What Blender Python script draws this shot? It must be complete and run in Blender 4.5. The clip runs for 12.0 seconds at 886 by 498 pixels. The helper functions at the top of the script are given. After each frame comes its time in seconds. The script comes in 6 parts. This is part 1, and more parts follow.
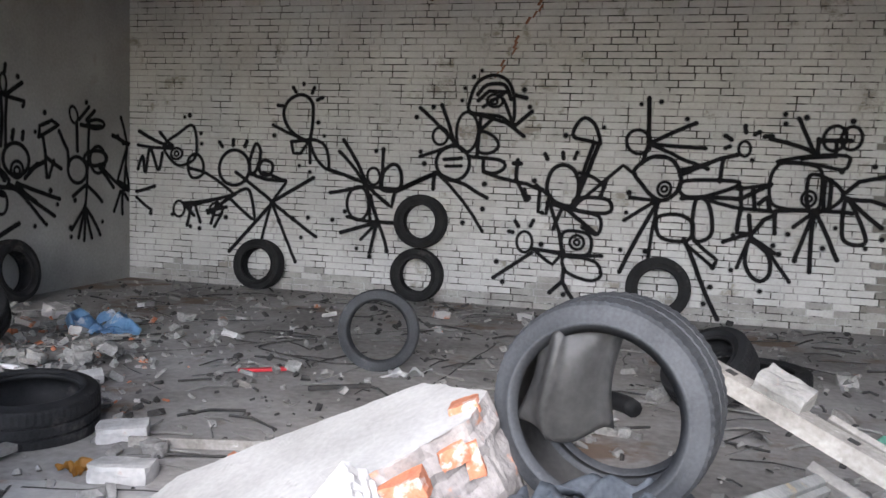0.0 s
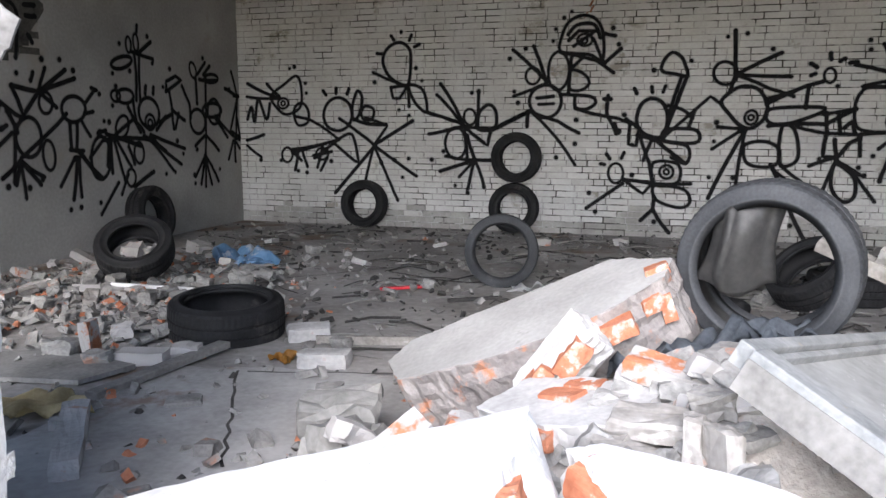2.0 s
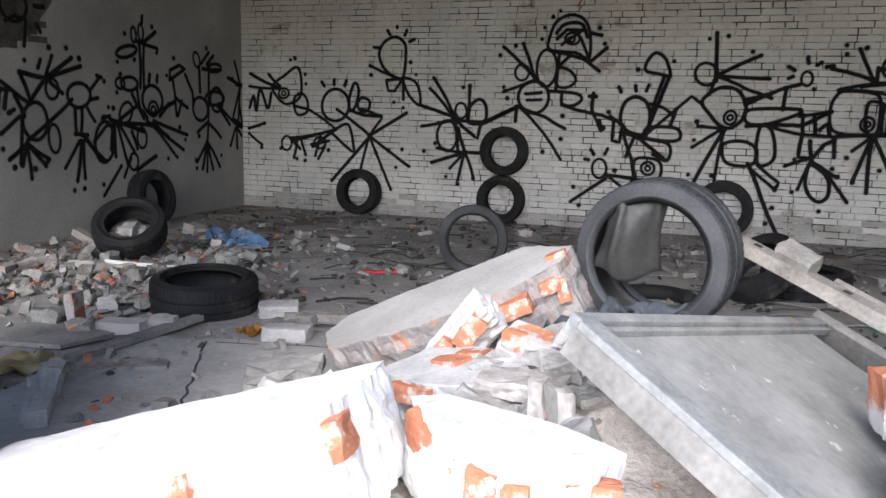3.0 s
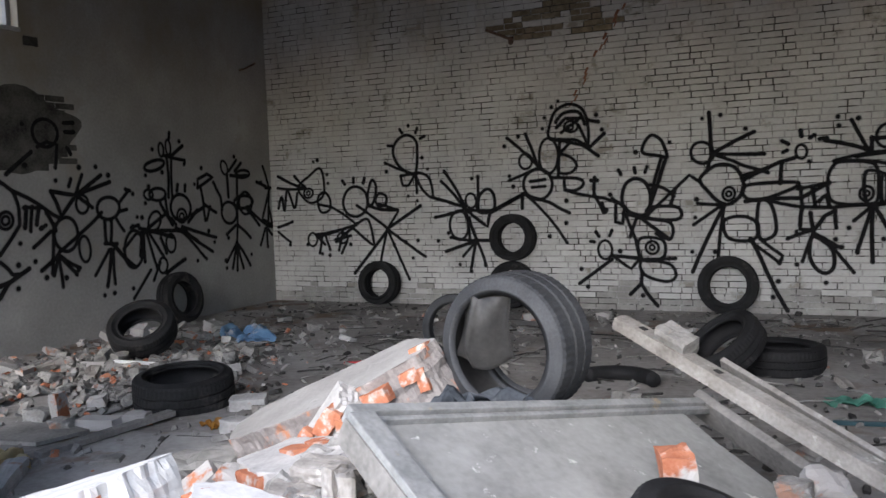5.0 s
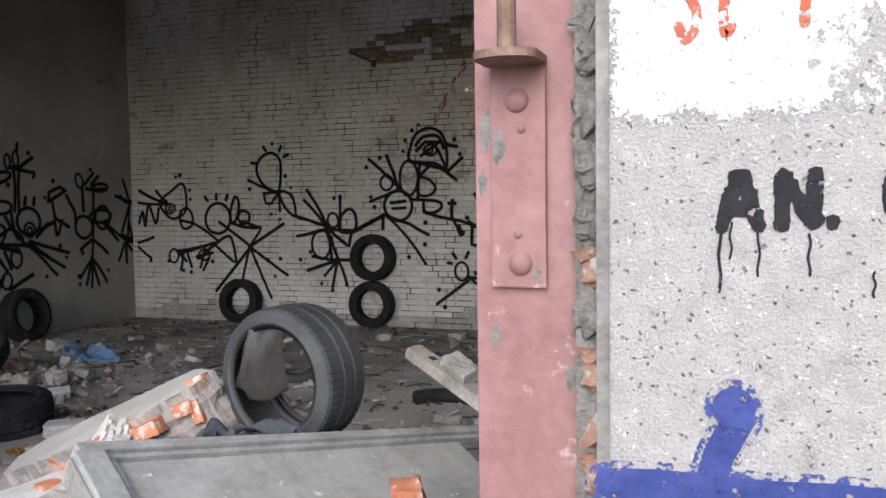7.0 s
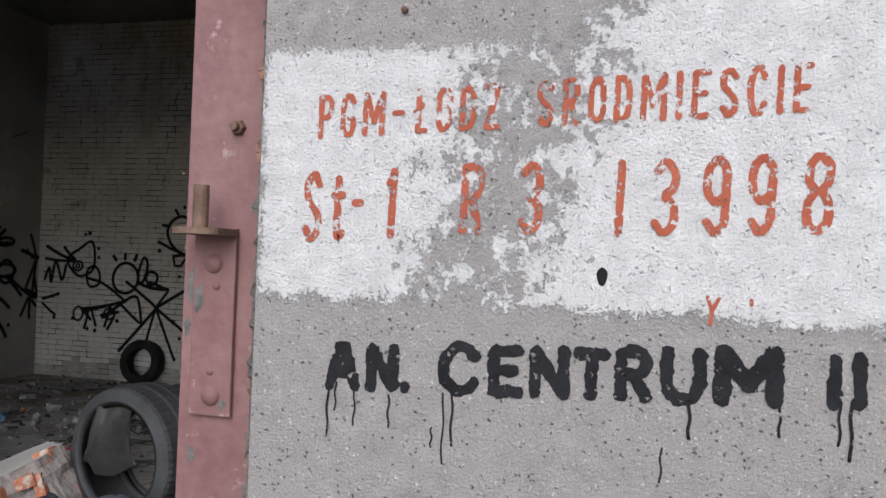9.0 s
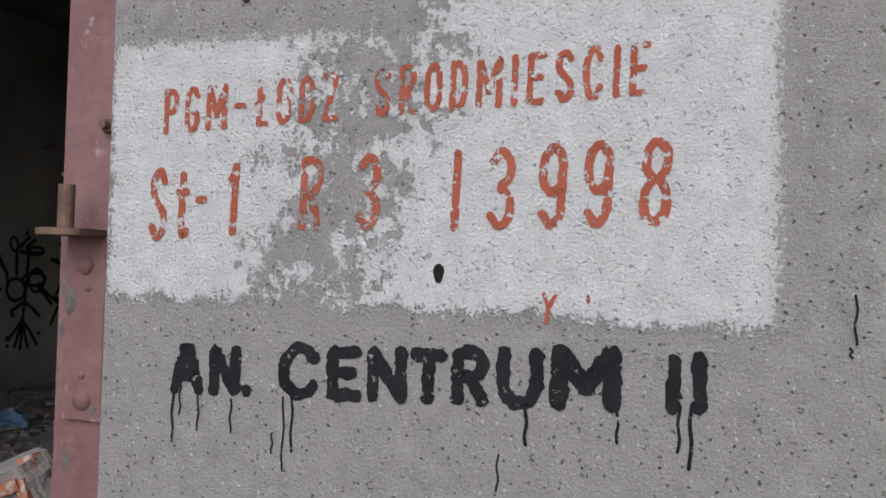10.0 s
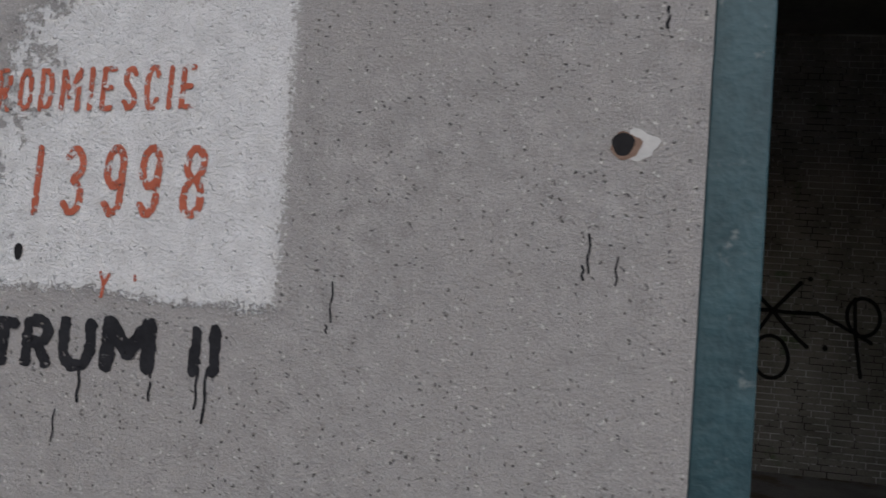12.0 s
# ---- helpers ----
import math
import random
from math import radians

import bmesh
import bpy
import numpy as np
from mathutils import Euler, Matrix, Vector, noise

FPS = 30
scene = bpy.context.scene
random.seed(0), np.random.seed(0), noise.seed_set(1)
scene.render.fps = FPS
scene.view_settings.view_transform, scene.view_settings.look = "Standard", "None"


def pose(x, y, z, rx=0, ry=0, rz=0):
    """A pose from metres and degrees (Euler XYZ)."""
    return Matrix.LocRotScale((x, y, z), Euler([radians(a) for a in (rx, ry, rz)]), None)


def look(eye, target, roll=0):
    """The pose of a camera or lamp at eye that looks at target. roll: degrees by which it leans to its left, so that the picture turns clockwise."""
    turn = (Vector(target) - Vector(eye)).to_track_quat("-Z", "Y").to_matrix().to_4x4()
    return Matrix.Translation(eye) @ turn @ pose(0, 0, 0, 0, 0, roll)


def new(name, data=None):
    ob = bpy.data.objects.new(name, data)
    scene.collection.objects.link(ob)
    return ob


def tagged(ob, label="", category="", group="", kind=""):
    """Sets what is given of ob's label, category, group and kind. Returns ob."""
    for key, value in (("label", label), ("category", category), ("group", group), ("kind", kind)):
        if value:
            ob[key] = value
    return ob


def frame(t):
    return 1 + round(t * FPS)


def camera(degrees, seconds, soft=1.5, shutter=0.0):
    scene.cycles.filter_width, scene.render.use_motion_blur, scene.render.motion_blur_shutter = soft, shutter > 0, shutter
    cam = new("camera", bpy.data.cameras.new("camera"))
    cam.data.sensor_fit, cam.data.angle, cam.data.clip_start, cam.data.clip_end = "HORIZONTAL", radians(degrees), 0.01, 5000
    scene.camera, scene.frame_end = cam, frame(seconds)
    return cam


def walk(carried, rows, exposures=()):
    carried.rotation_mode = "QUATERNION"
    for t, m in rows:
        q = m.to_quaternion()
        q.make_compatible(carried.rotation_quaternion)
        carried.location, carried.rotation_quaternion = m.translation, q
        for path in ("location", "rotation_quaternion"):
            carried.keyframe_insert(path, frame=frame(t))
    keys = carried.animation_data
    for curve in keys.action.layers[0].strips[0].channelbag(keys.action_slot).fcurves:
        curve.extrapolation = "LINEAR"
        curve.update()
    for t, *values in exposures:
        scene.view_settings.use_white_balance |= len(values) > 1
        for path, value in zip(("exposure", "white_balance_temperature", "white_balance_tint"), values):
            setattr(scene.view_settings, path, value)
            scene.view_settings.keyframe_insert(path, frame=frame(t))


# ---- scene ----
cam = camera(55.6, 12.0, shutter=0.1)
PATH = [
    (0, (-1.663, -0.203, 1.578), (-2.166, 1.723, 1.386), 2.1),
    (0.5, (-1.828, -0.449, 1.639), (-2.465, 1.431, 1.399), 1.8),
    (1, (-2.017, -0.565, 1.6), (-2.809, 1.247, 1.303), 1.2),
    (1.5, (-2.146, -0.818, 1.483), (-2.797, 1.035, 1.104), -2.0),
    (2, (-1.99, -1.06, 1.451), (-2.607, 0.817, 1.14), -0.1),
    (2.5, (-1.732, -1.273, 1.484), (-2.586, 0.508, 1.167), 0.4),
    (3, (-1.473, -1.315, 1.495), (-2.133, 0.543, 1.161), 1.2),
    (3.2, (-1.381, -1.279, 1.488), (-2.027, 0.591, 1.191), 1.8),
    (4.8, (-0.519, -1.269, 1.577), (-1.419, 0.51, 1.421), -1.8),
    (5, (-0.428, -1.236, 1.597), (-1.29, 0.563, 1.459), -2.1),
    (5.5, (-0.224, -1.165, 1.603), (-0.951, 0.695, 1.49), -2.8),
    (6, (-0.078, -1.111, 1.633), (-0.654, 0.8, 1.514), -2.6),
    (6.5, (0.026, -1.11, 1.674), (-0.54, 0.806, 1.579), -1.4),
    (6.7, (0.072, -1.102, 1.678), (-0.563, 0.79, 1.556), -1.1),
    (8.3, (0.526, -1.29, 1.845), (-0.142, 0.595, 1.847), 0.1),
    (8.5, (0.564, -1.297, 1.861), (-0.035, 0.611, 1.871), 0.2),
    (9, (0.661, -1.279, 1.857), (0.15, 0.654, 1.893), 2.1),
    (9.5, (0.786, -1.197, 1.844), (0.254, 0.73, 1.894), 1.9),
    (10, (0.939, -1.135, 1.853), (0.33, 0.77, 1.901), 1.6),
    (10.5, (1.043, -1.114, 1.875), (0.351, 0.762, 1.905), 1.9),
    (11, (1.071, -1.121, 1.894), (0.397, 0.761, 1.911), 1.9),
    (11.5, (1.175, -1.134, 1.852), (0.581, 0.773, 1.95), 1.3),
    (11.8, (1.344, -1.18, 1.828), (0.912, 0.768, 1.956), 2.7),
    (12, (1.508, -1.215, 1.834), (1.129, 0.746, 1.934), 4.3),
]
EXPOSURES = [(0, 2.36, 6150, 11), (2, 2.16, 6250, 11), (3.2, 2, 6300, 11), (4.8, 1.8, 6250, 11), (5.5, 1.75, 6350, 10), (6.7, 1.7, 6500, 10), (8.3, 1.1, 6500, 10), (9.2, 0.55, 6500, 10), (10.5, 0.02, 6500, 10), (12, -0.27, 6500, 10)]
walk(cam, [(t, look(eye, target, roll)) for t, eye, target, roll in PATH], EXPOSURES)

# ---- light: a bright overcast day, coming in from the open front ----
world = bpy.data.worlds.new("overcast_sky")
scene.world = world
world.use_nodes = True
wn = world.node_tree.nodes
sky = wn.new("ShaderNodeTexSky")
sky.sky_type = "NISHITA"
sky.sun_disc = False
sky.sun_elevation, sky.sun_rotation = radians(36), radians(172)
sky.air_density, sky.dust_density, sky.ozone_density = 1.0, 1.7, 1.5
wn["Background"].inputs[1].default_value = 0.15
world.node_tree.links.new(sky.outputs[0], wn["Background"].inputs[0])
sun = new("sun", bpy.data.lights.new("sun", "SUN"))
sun.data.energy, sun.data.angle, sun.data.color = 1.35, radians(50), (0.96, 0.955, 1.0)
sun.matrix_world = look((1.2, -9, 5.8), (0, 0, 0))

# ---- materials ----


def mat(name, low, high, rough=0.85, size=4.0, bump=0.15, fine=60.0, spots=None, spot_size=1.2, spot_edge=0.55, per_object=0.0, metal=0.0, relief=0.01, sheen=0.3):
    """Two tones mixed by coarse and fine noise, optional stains of a third tone, and relief."""
    m = bpy.data.materials.new(name)
    m.use_nodes = True
    n, l = m.node_tree.nodes, m.node_tree.links
    p = n["Principled BSDF"]
    co = n.new("ShaderNodeTexCoord")
    big, small = n.new("ShaderNodeTexNoise"), n.new("ShaderNodeTexNoise")
    big.inputs["Scale"].default_value, big.inputs["Detail"].default_value = size, 6.0
    small.inputs["Scale"].default_value, small.inputs["Detail"].default_value = fine, 4.0
    vec = co.outputs["Object"]
    if per_object:
        info = n.new("ShaderNodeObjectInfo")
        add = n.new("ShaderNodeVectorMath")
        add.operation = "MULTIPLY_ADD"
        l.new(info.outputs["Random"], add.inputs[0])
        add.inputs[1].default_value = (37.0, 51.0, 23.0)
        l.new(co.outputs["Object"], add.inputs[2])
        vec = add.outputs[0]
    l.new(vec, big.inputs["Vector"])
    l.new(vec, small.inputs["Vector"])
    both = n.new("ShaderNodeMath")
    both.operation = "MULTIPLY_ADD"
    l.new(small.outputs["Fac"], both.inputs[0])
    both.inputs[1].default_value = 0.45
    l.new(big.outputs["Fac"], both.inputs[2])
    ramp = n.new("ShaderNodeValToRGB")
    ramp.color_ramp.elements[0].position, ramp.color_ramp.elements[1].position = 0.5, 0.95
    ramp.color_ramp.elements[0].color, ramp.color_ramp.elements[1].color = (*low, 1), (*high, 1)
    l.new(both.outputs[0], ramp.inputs[0])
    out = ramp.outputs[0]
    if spots:
        sp = n.new("ShaderNodeTexNoise")
        sp.inputs["Scale"].default_value, sp.inputs["Detail"].default_value, sp.inputs["Roughness"].default_value = spot_size, 8.0, 0.65
        l.new(vec, sp.inputs["Vector"])
        sr = n.new("ShaderNodeMapRange")
        sr.inputs["From Min"].default_value, sr.inputs["From Max"].default_value = spot_edge, spot_edge + 0.07
        value = sp.outputs["Fac"]
        if per_object:
            shift = n.new("ShaderNodeMath")
            shift.operation = "MULTIPLY_ADD"
            l.new(info.outputs["Random"], shift.inputs[0])
            shift.inputs[1].default_value = per_object
            l.new(value, shift.inputs[2])
            value = shift.outputs[0]
        l.new(value, sr.inputs["Value"])
        mx = n.new("ShaderNodeMix")
        mx.data_type = "RGBA"
        l.new(sr.outputs[0], mx.inputs["Factor"])
        l.new(out, mx.inputs["A"])
        mx.inputs["B"].default_value = (*spots, 1)
        out = mx.outputs["Result"]
    l.new(out, p.inputs["Base Color"])
    p.inputs["Roughness"].default_value, p.inputs["Metallic"].default_value = rough, metal
    p.inputs["Specular IOR Level"].default_value = sheen
    if bump:
        b = n.new("ShaderNodeBump")
        b.inputs["Strength"].default_value, b.inputs["Distance"].default_value = bump, relief
        l.new(both.outputs[0], b.inputs["Height"])
        l.new(b.outputs[0], p.inputs["Normal"])
    return m


M_RUBBER = mat("old_rubber", (0.010, 0.010, 0.011), (0.026, 0.026, 0.027), 0.75, 5, 0.2, 90, (0.055, 0.052, 0.05), 3.0, 0.62, 0.04, sheen=0.2)
M_RUBBER_GREY = mat("dusty_rubber", (0.024, 0.0255, 0.028), (0.060, 0.063, 0.068), 0.7, 4, 0.2, 90, (0.13, 0.13, 0.13), 3.0, 0.62)
# lining tone includes the shade inside the tyre; the flap stays lighter
M_LINER = mat("shaded_tyre_lining", (0.018, 0.018, 0.019), (0.05, 0.049, 0.048), 0.5, 3, 0.15, 40)
M_FLAP = mat("torn_rubber_flap", (0.035, 0.035, 0.036), (0.10, 0.098, 0.096), 0.36, 3, 0.15, 40)
M_FLOOR = mat("dirty_concrete_floor", (0.16, 0.15, 0.142), (0.38, 0.365, 0.35), 0.9, 1.1, 0.6, 16, (0.17, 0.125, 0.095), 0.8, 0.56, relief=0.03)
M_DUST = mat("rubble_dust", (0.22, 0.20, 0.18), (0.46, 0.43, 0.40), 0.95, 5, 0.8, 45, (0.36, 0.17, 0.10), 6.0, 0.62, relief=0.03)
M_PLASTER = mat("grey_wall_plaster", (0.25, 0.243, 0.235), (0.38, 0.372, 0.36), 0.9, 1.1, 0.25, 30, (0.29, 0.27, 0.24), 0.6, 0.6)
M_MORTAR = mat("grey_mortar", (0.16, 0.155, 0.145), (0.32, 0.31, 0.29), 0.95, 9, 0.6, 80)
M_BARE = mat("bare_grey_brick", (0.13, 0.123, 0.11), (0.26, 0.245, 0.225), 0.9, 2.0, 0.4, 40, (0.10, 0.13, 0.08), 1.5, 0.6)
M_CEIL = mat("sooty_ceiling", (0.10, 0.095, 0.085), (0.20, 0.19, 0.17), 0.95, 0.8, 0.2, 12)
M_BRICK = mat("broken_orange_brick", (0.30, 0.11, 0.055), (0.46, 0.19, 0.10), 0.9, 9, 0.4, 90, (0.38, 0.365, 0.35), 7.0, 0.44, 0.22)
M_ORANGE = mat("fresh_brick_face", (0.31, 0.105, 0.055), (0.45, 0.19, 0.11), 0.92, 12, 0.6, 90, (0.44, 0.40, 0.365), 9.0, 0.555)
M_LIME = mat("lime_plaster_chunk", (0.31, 0.302, 0.292), (0.52, 0.51, 0.495), 0.92, 7, 0.45, 45, (0.40, 0.28, 0.22), 6.0, 0.63)
M_GREYCHUNK = mat("grey_rubble", (0.14, 0.136, 0.129), (0.33, 0.322, 0.306), 0.92, 7, 0.5, 60, None, per_object=0.1)
M_RED = mat("red_gate_paint", (0.165, 0.082, 0.081), (0.235, 0.134, 0.131), 0.65, 5, 0.5, 40, (0.36, 0.28, 0.27), 11.0, 0.60)
M_TEAL = mat("teal_gate_paint", (0.010, 0.034, 0.043), (0.030, 0.072, 0.086), 0.5, 9, 0.5, 60, (0.12, 0.14, 0.14), 13.0, 0.60)
M_CHIP = mat("flaked_to_steel", (0.07, 0.068, 0.066), (0.16, 0.155, 0.15), 0.6, 30, 0.3, 120)
M_RUST = mat("rusty_steel", (0.10, 0.06, 0.045), (0.24, 0.16, 0.12), 0.7, 12, 0.4, 90, metal=0.4)
M_GREYPAINT = mat("weathered_grey_paint", (0.19, 0.19, 0.185), (0.31, 0.31, 0.302), 0.85, 3, 0.25, 30, (0.55, 0.54, 0.52), 10.0, 0.635, sheen=0.15)
M_RAIL = mat("blue_grey_rail_paint", (0.14, 0.145, 0.145), (0.29, 0.292, 0.288), 0.75, 6, 0.3, 50, (0.30, 0.23, 0.13), 5.0, 0.6)
M_WOOD = mat("weathered_plank", (0.17, 0.155, 0.14), (0.40, 0.38, 0.355), 0.85, 4, 0.4, 50, (0.58, 0.56, 0.53), 6.0, 0.6)
M_DARK = mat("charred_scrap", (0.02, 0.02, 0.02), (0.07, 0.065, 0.06), 0.8, 8, 0.4, 60)
M_CLOTH = mat("faded_blue_cloth", (0.065, 0.075, 0.09), (0.15, 0.165, 0.185), 0.95, 6, 0.4, 70)
M_BLUEBAG = mat("blue_plastic_sheet", (0.14, 0.30, 0.52), (0.28, 0.46, 0.68), 0.45, 6, 0.2, 40, (0.66, 0.70, 0.74), 5.0, 0.58)
M_PALE = mat("pale_plastic", (0.60, 0.60, 0.60), (0.80, 0.80, 0.79), 0.6, 6, 0.2, 50)
M_SPRAY = mat("black_spray_paint", (0.010, 0.010, 0.011), (0.022, 0.021, 0.022), 0.9, 9, 0.0, 60, sheen=0.05)
M_MIST = mat("black_overspray", (0.02, 0.02, 0.021), (0.035, 0.034, 0.035), 0.9, 9, 0.0, 60, sheen=0.05)
M_MIST.node_tree.nodes["Principled BSDF"].inputs["Alpha"].default_value = 0.38
M_SOOT = mat("soot_black_paint", (0.03, 0.029, 0.028), (0.12, 0.115, 0.105), 0.9, 4, 0.2, 40, sheen=0.1)
M_REDBIT = mat("red_plastic", (0.45, 0.02, 0.03), (0.6, 0.04, 0.05), 0.5, 9, 0.0, 40)
M_GREENBIT = mat("green_plastic", (0.10, 0.32, 0.24), (0.18, 0.44, 0.34), 0.5, 9, 0.1, 40)
M_FOAM = mat("yellowed_foam", (0.40, 0.32, 0.17), (0.60, 0.51, 0.31), 0.9, 7, 0.4, 60)
M_AMBER = mat("amber_rubbish", (0.34, 0.16, 0.03), (0.46, 0.24, 0.06), 0.5, 9, 0.2, 50)
M_GROUND = mat("trodden_yard", (0.16, 0.14, 0.12), (0.32, 0.29, 0.25), 0.95, 2.0, 0.5, 30)

M_JOINT = mat("whitewashed_joint", (0.30, 0.295, 0.285), (0.50, 0.495, 0.485), 0.95, 6, 0.5, 40, (0.055, 0.05, 0.045), 3.5, 0.49)
M_DULL = mat("dusty_rubble_grey", (0.14, 0.134, 0.127), (0.32, 0.31, 0.295), 0.95, 7, 0.5, 60, (0.32, 0.19, 0.14), 6.0, 0.62, 0.08)
M_OLDWOOD = mat("grey_bare_wood", (0.12, 0.115, 0.108), (0.28, 0.27, 0.255), 0.9, 3, 0.4, 40)
M_EDGE = mat("dirty_broken_mortar", (0.07, 0.065, 0.06), (0.19, 0.18, 0.165), 0.95, 30, 0.8, 150)
M_OLDBRICK = mat("weathered_brick_stub", (0.16, 0.09, 0.065), (0.30, 0.17, 0.12), 0.95, 20, 0.6, 120, (0.28, 0.26, 0.24), 25.0, 0.52)



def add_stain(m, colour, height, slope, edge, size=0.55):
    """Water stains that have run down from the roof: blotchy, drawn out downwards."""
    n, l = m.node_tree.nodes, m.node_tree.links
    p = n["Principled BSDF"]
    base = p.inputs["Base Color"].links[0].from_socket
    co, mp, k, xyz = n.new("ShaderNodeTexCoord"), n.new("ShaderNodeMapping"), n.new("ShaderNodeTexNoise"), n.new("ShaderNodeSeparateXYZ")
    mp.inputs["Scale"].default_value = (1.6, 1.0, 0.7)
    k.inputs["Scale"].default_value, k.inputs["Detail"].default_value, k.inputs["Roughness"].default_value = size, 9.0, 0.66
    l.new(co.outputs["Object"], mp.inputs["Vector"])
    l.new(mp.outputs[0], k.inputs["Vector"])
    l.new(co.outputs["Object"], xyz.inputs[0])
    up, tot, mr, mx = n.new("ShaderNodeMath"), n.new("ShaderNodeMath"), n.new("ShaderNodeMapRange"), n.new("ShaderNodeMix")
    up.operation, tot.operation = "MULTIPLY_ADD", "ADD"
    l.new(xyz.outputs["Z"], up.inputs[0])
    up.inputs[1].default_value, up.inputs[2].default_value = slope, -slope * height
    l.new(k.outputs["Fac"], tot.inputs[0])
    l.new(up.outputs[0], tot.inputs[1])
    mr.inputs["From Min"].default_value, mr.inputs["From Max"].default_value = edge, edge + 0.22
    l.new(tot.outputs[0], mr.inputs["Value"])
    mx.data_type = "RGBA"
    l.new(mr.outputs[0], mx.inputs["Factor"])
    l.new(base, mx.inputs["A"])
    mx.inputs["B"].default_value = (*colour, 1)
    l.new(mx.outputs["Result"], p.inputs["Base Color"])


add_stain(M_PLASTER, (0.25, 0.215, 0.165), 3.2, 0.10, 0.54)

# ---- mesh helpers ----


def finish(name, bm, material, parent=None, label="", smooth=False):
    me = bpy.data.meshes.new(name)
    bm.normal_update()
    bm.to_mesh(me)
    bm.free()
    for one in (material if isinstance(material, (list, tuple)) else (material,)):
        me.materials.append(one)
    if smooth:
        me.polygons.foreach_set("use_smooth", [True] * len(me.polygons))
    ob = new(name, me)
    if parent:
        ob.parent = parent
    if label:
        ob["label"] = label
    return ob


def part(name, bm, material, parent, label="", smooth=False):
    return finish(name, bm, material, parent, label, smooth)


def thing(name, label, category, m=None, group="", kind=""):
    ob = new(name)
    ob.empty_display_size = 0.1
    if m is not None:
        ob.matrix_world = m
    return tagged(ob, label, category, group, kind)


def box(bm, x0, x1, y0, y1, z0, z1, mi=0):
    v = [bm.verts.new((x, y, z)) for z in (z0, z1) for y in (y0, y1) for x in (x0, x1)]
    for f in ((0, 2, 3, 1), (4, 5, 7, 6), (0, 1, 5, 4), (2, 6, 7, 3), (0, 4, 6, 2), (1, 3, 7, 5)):
        bm.faces.new([v[i] for i in f]).material_index = mi
    return v


def boxes(*rows):
    bm = bmesh.new()
    for r in rows:
        box(bm, *r)
    return bm


def bevelled(rows, width=0.006, segments=2):
    bm = boxes(*rows)
    bmesh.ops.bevel(bm, geom=bm.edges[:], offset=width, segments=segments, affect="EDGES", profile=0.6)
    return bm


def lump(sx, sy, sz, seed, rough=0.12, cuts=3, bevel=0.12):
    """A broken block: a box with worn edges, pushed in and out by noise."""
    bm = boxes((-sx / 2, sx / 2, -sy / 2, sy / 2, -sz / 2, sz / 2))
    small = min(sx, sy, sz)
    if cuts:
        bmesh.ops.subdivide_edges(bm, edges=bm.edges[:], cuts=cuts, use_grid_fill=True)
    for v in bm.verts:
        at = Vector((v.co.x * 5 / (sx + 0.2), v.co.y * 5 / (sy + 0.2), v.co.z * 5 / (sz + 0.2))) + Vector((seed * 7.3, seed * 3.1, seed))
        push = noise.noise_vector(at)
        corner = (abs(v.co.x) / sx + abs(v.co.y) / sy + abs(v.co.z) / sz) / 1.5
        push = Vector(push) + 0.5 * Vector(noise.noise_vector(at * 3.1))
        v.co += push * small * rough * 1.7 - v.co * bevel * max(0, corner - 0.72)
    return bm


def chunk(name, label, category, size, place, material, seed, rough=0.12, cuts=2, group="", bevel=0.12):
    ob = finish(name, lump(*size, seed, rough, cuts, bevel), material)
    ob.matrix_world = place
    return tagged(ob, label, category, group)


def tube(bm, points, r, sides=8):
    """A bent round bar through the points."""
    rings = []
    for i, p in enumerate(points):
        a, b = points[max(0, i - 1)], points[min(len(points) - 1, i + 1)]
        q = (Vector(b) - Vector(a)).to_track_quat("Z", "Y")
        rings.append([bm.verts.new(Vector(p) + q @ Vector((r * math.cos(k * math.tau / sides), r * math.sin(k * math.tau / sides), 0))) for k in range(sides)])
    for a, b in zip(rings, rings[1:]):
        for k in range(sides):
            bm.faces.new((a[k], a[(k + 1) % sides], b[(k + 1) % sides], b[k]))
    bm.faces.new(rings[0][::-1])
    bm.faces.new(rings[-1])


def disc(bm, x, y, z, r, depth, sides=16, dome=0.0):
    """A round head whose axis is y, standing out towards -y."""
    back = [bm.verts.new((x + r * math.cos(k * math.tau / sides), y, z + r * math.sin(k * math.tau / sides))) for k in range(sides)]
    front = [bm.verts.new((x + r * 0.85 * math.cos(k * math.tau / sides), y - depth, z + r * 0.85 * math.sin(k * math.tau / sides))) for k in range(sides)]
    tip = bm.verts.new((x, y - depth - dome, z))
    for k in range(sides):
        bm.faces.new((back[k], back[(k + 1) % sides], front[(k + 1) % sides], front[k]))
        bm.faces.new((front[k], front[(k + 1) % sides], tip))


def lathe(bm, profile, segments, shape=None):
    """Turns a profile of (radius, x) about the x axis."""
    rings = []
    for k in range(segments):
        a = k * math.tau / segments
        ring = []
        for i, (r, x) in enumerate(profile):
            if shape:
                r, x = shape(k, i, r, x)
            ring.append(bm.verts.new((x, r * math.cos(a), r * math.sin(a))))
        rings.append(ring)
    for k in range(segments):
        a, b = rings[k], rings[(k + 1) % segments]
        for i in range(len(profile) - 1):
            bm.faces.new((a[i], b[i], b[i + 1], a[i + 1]))


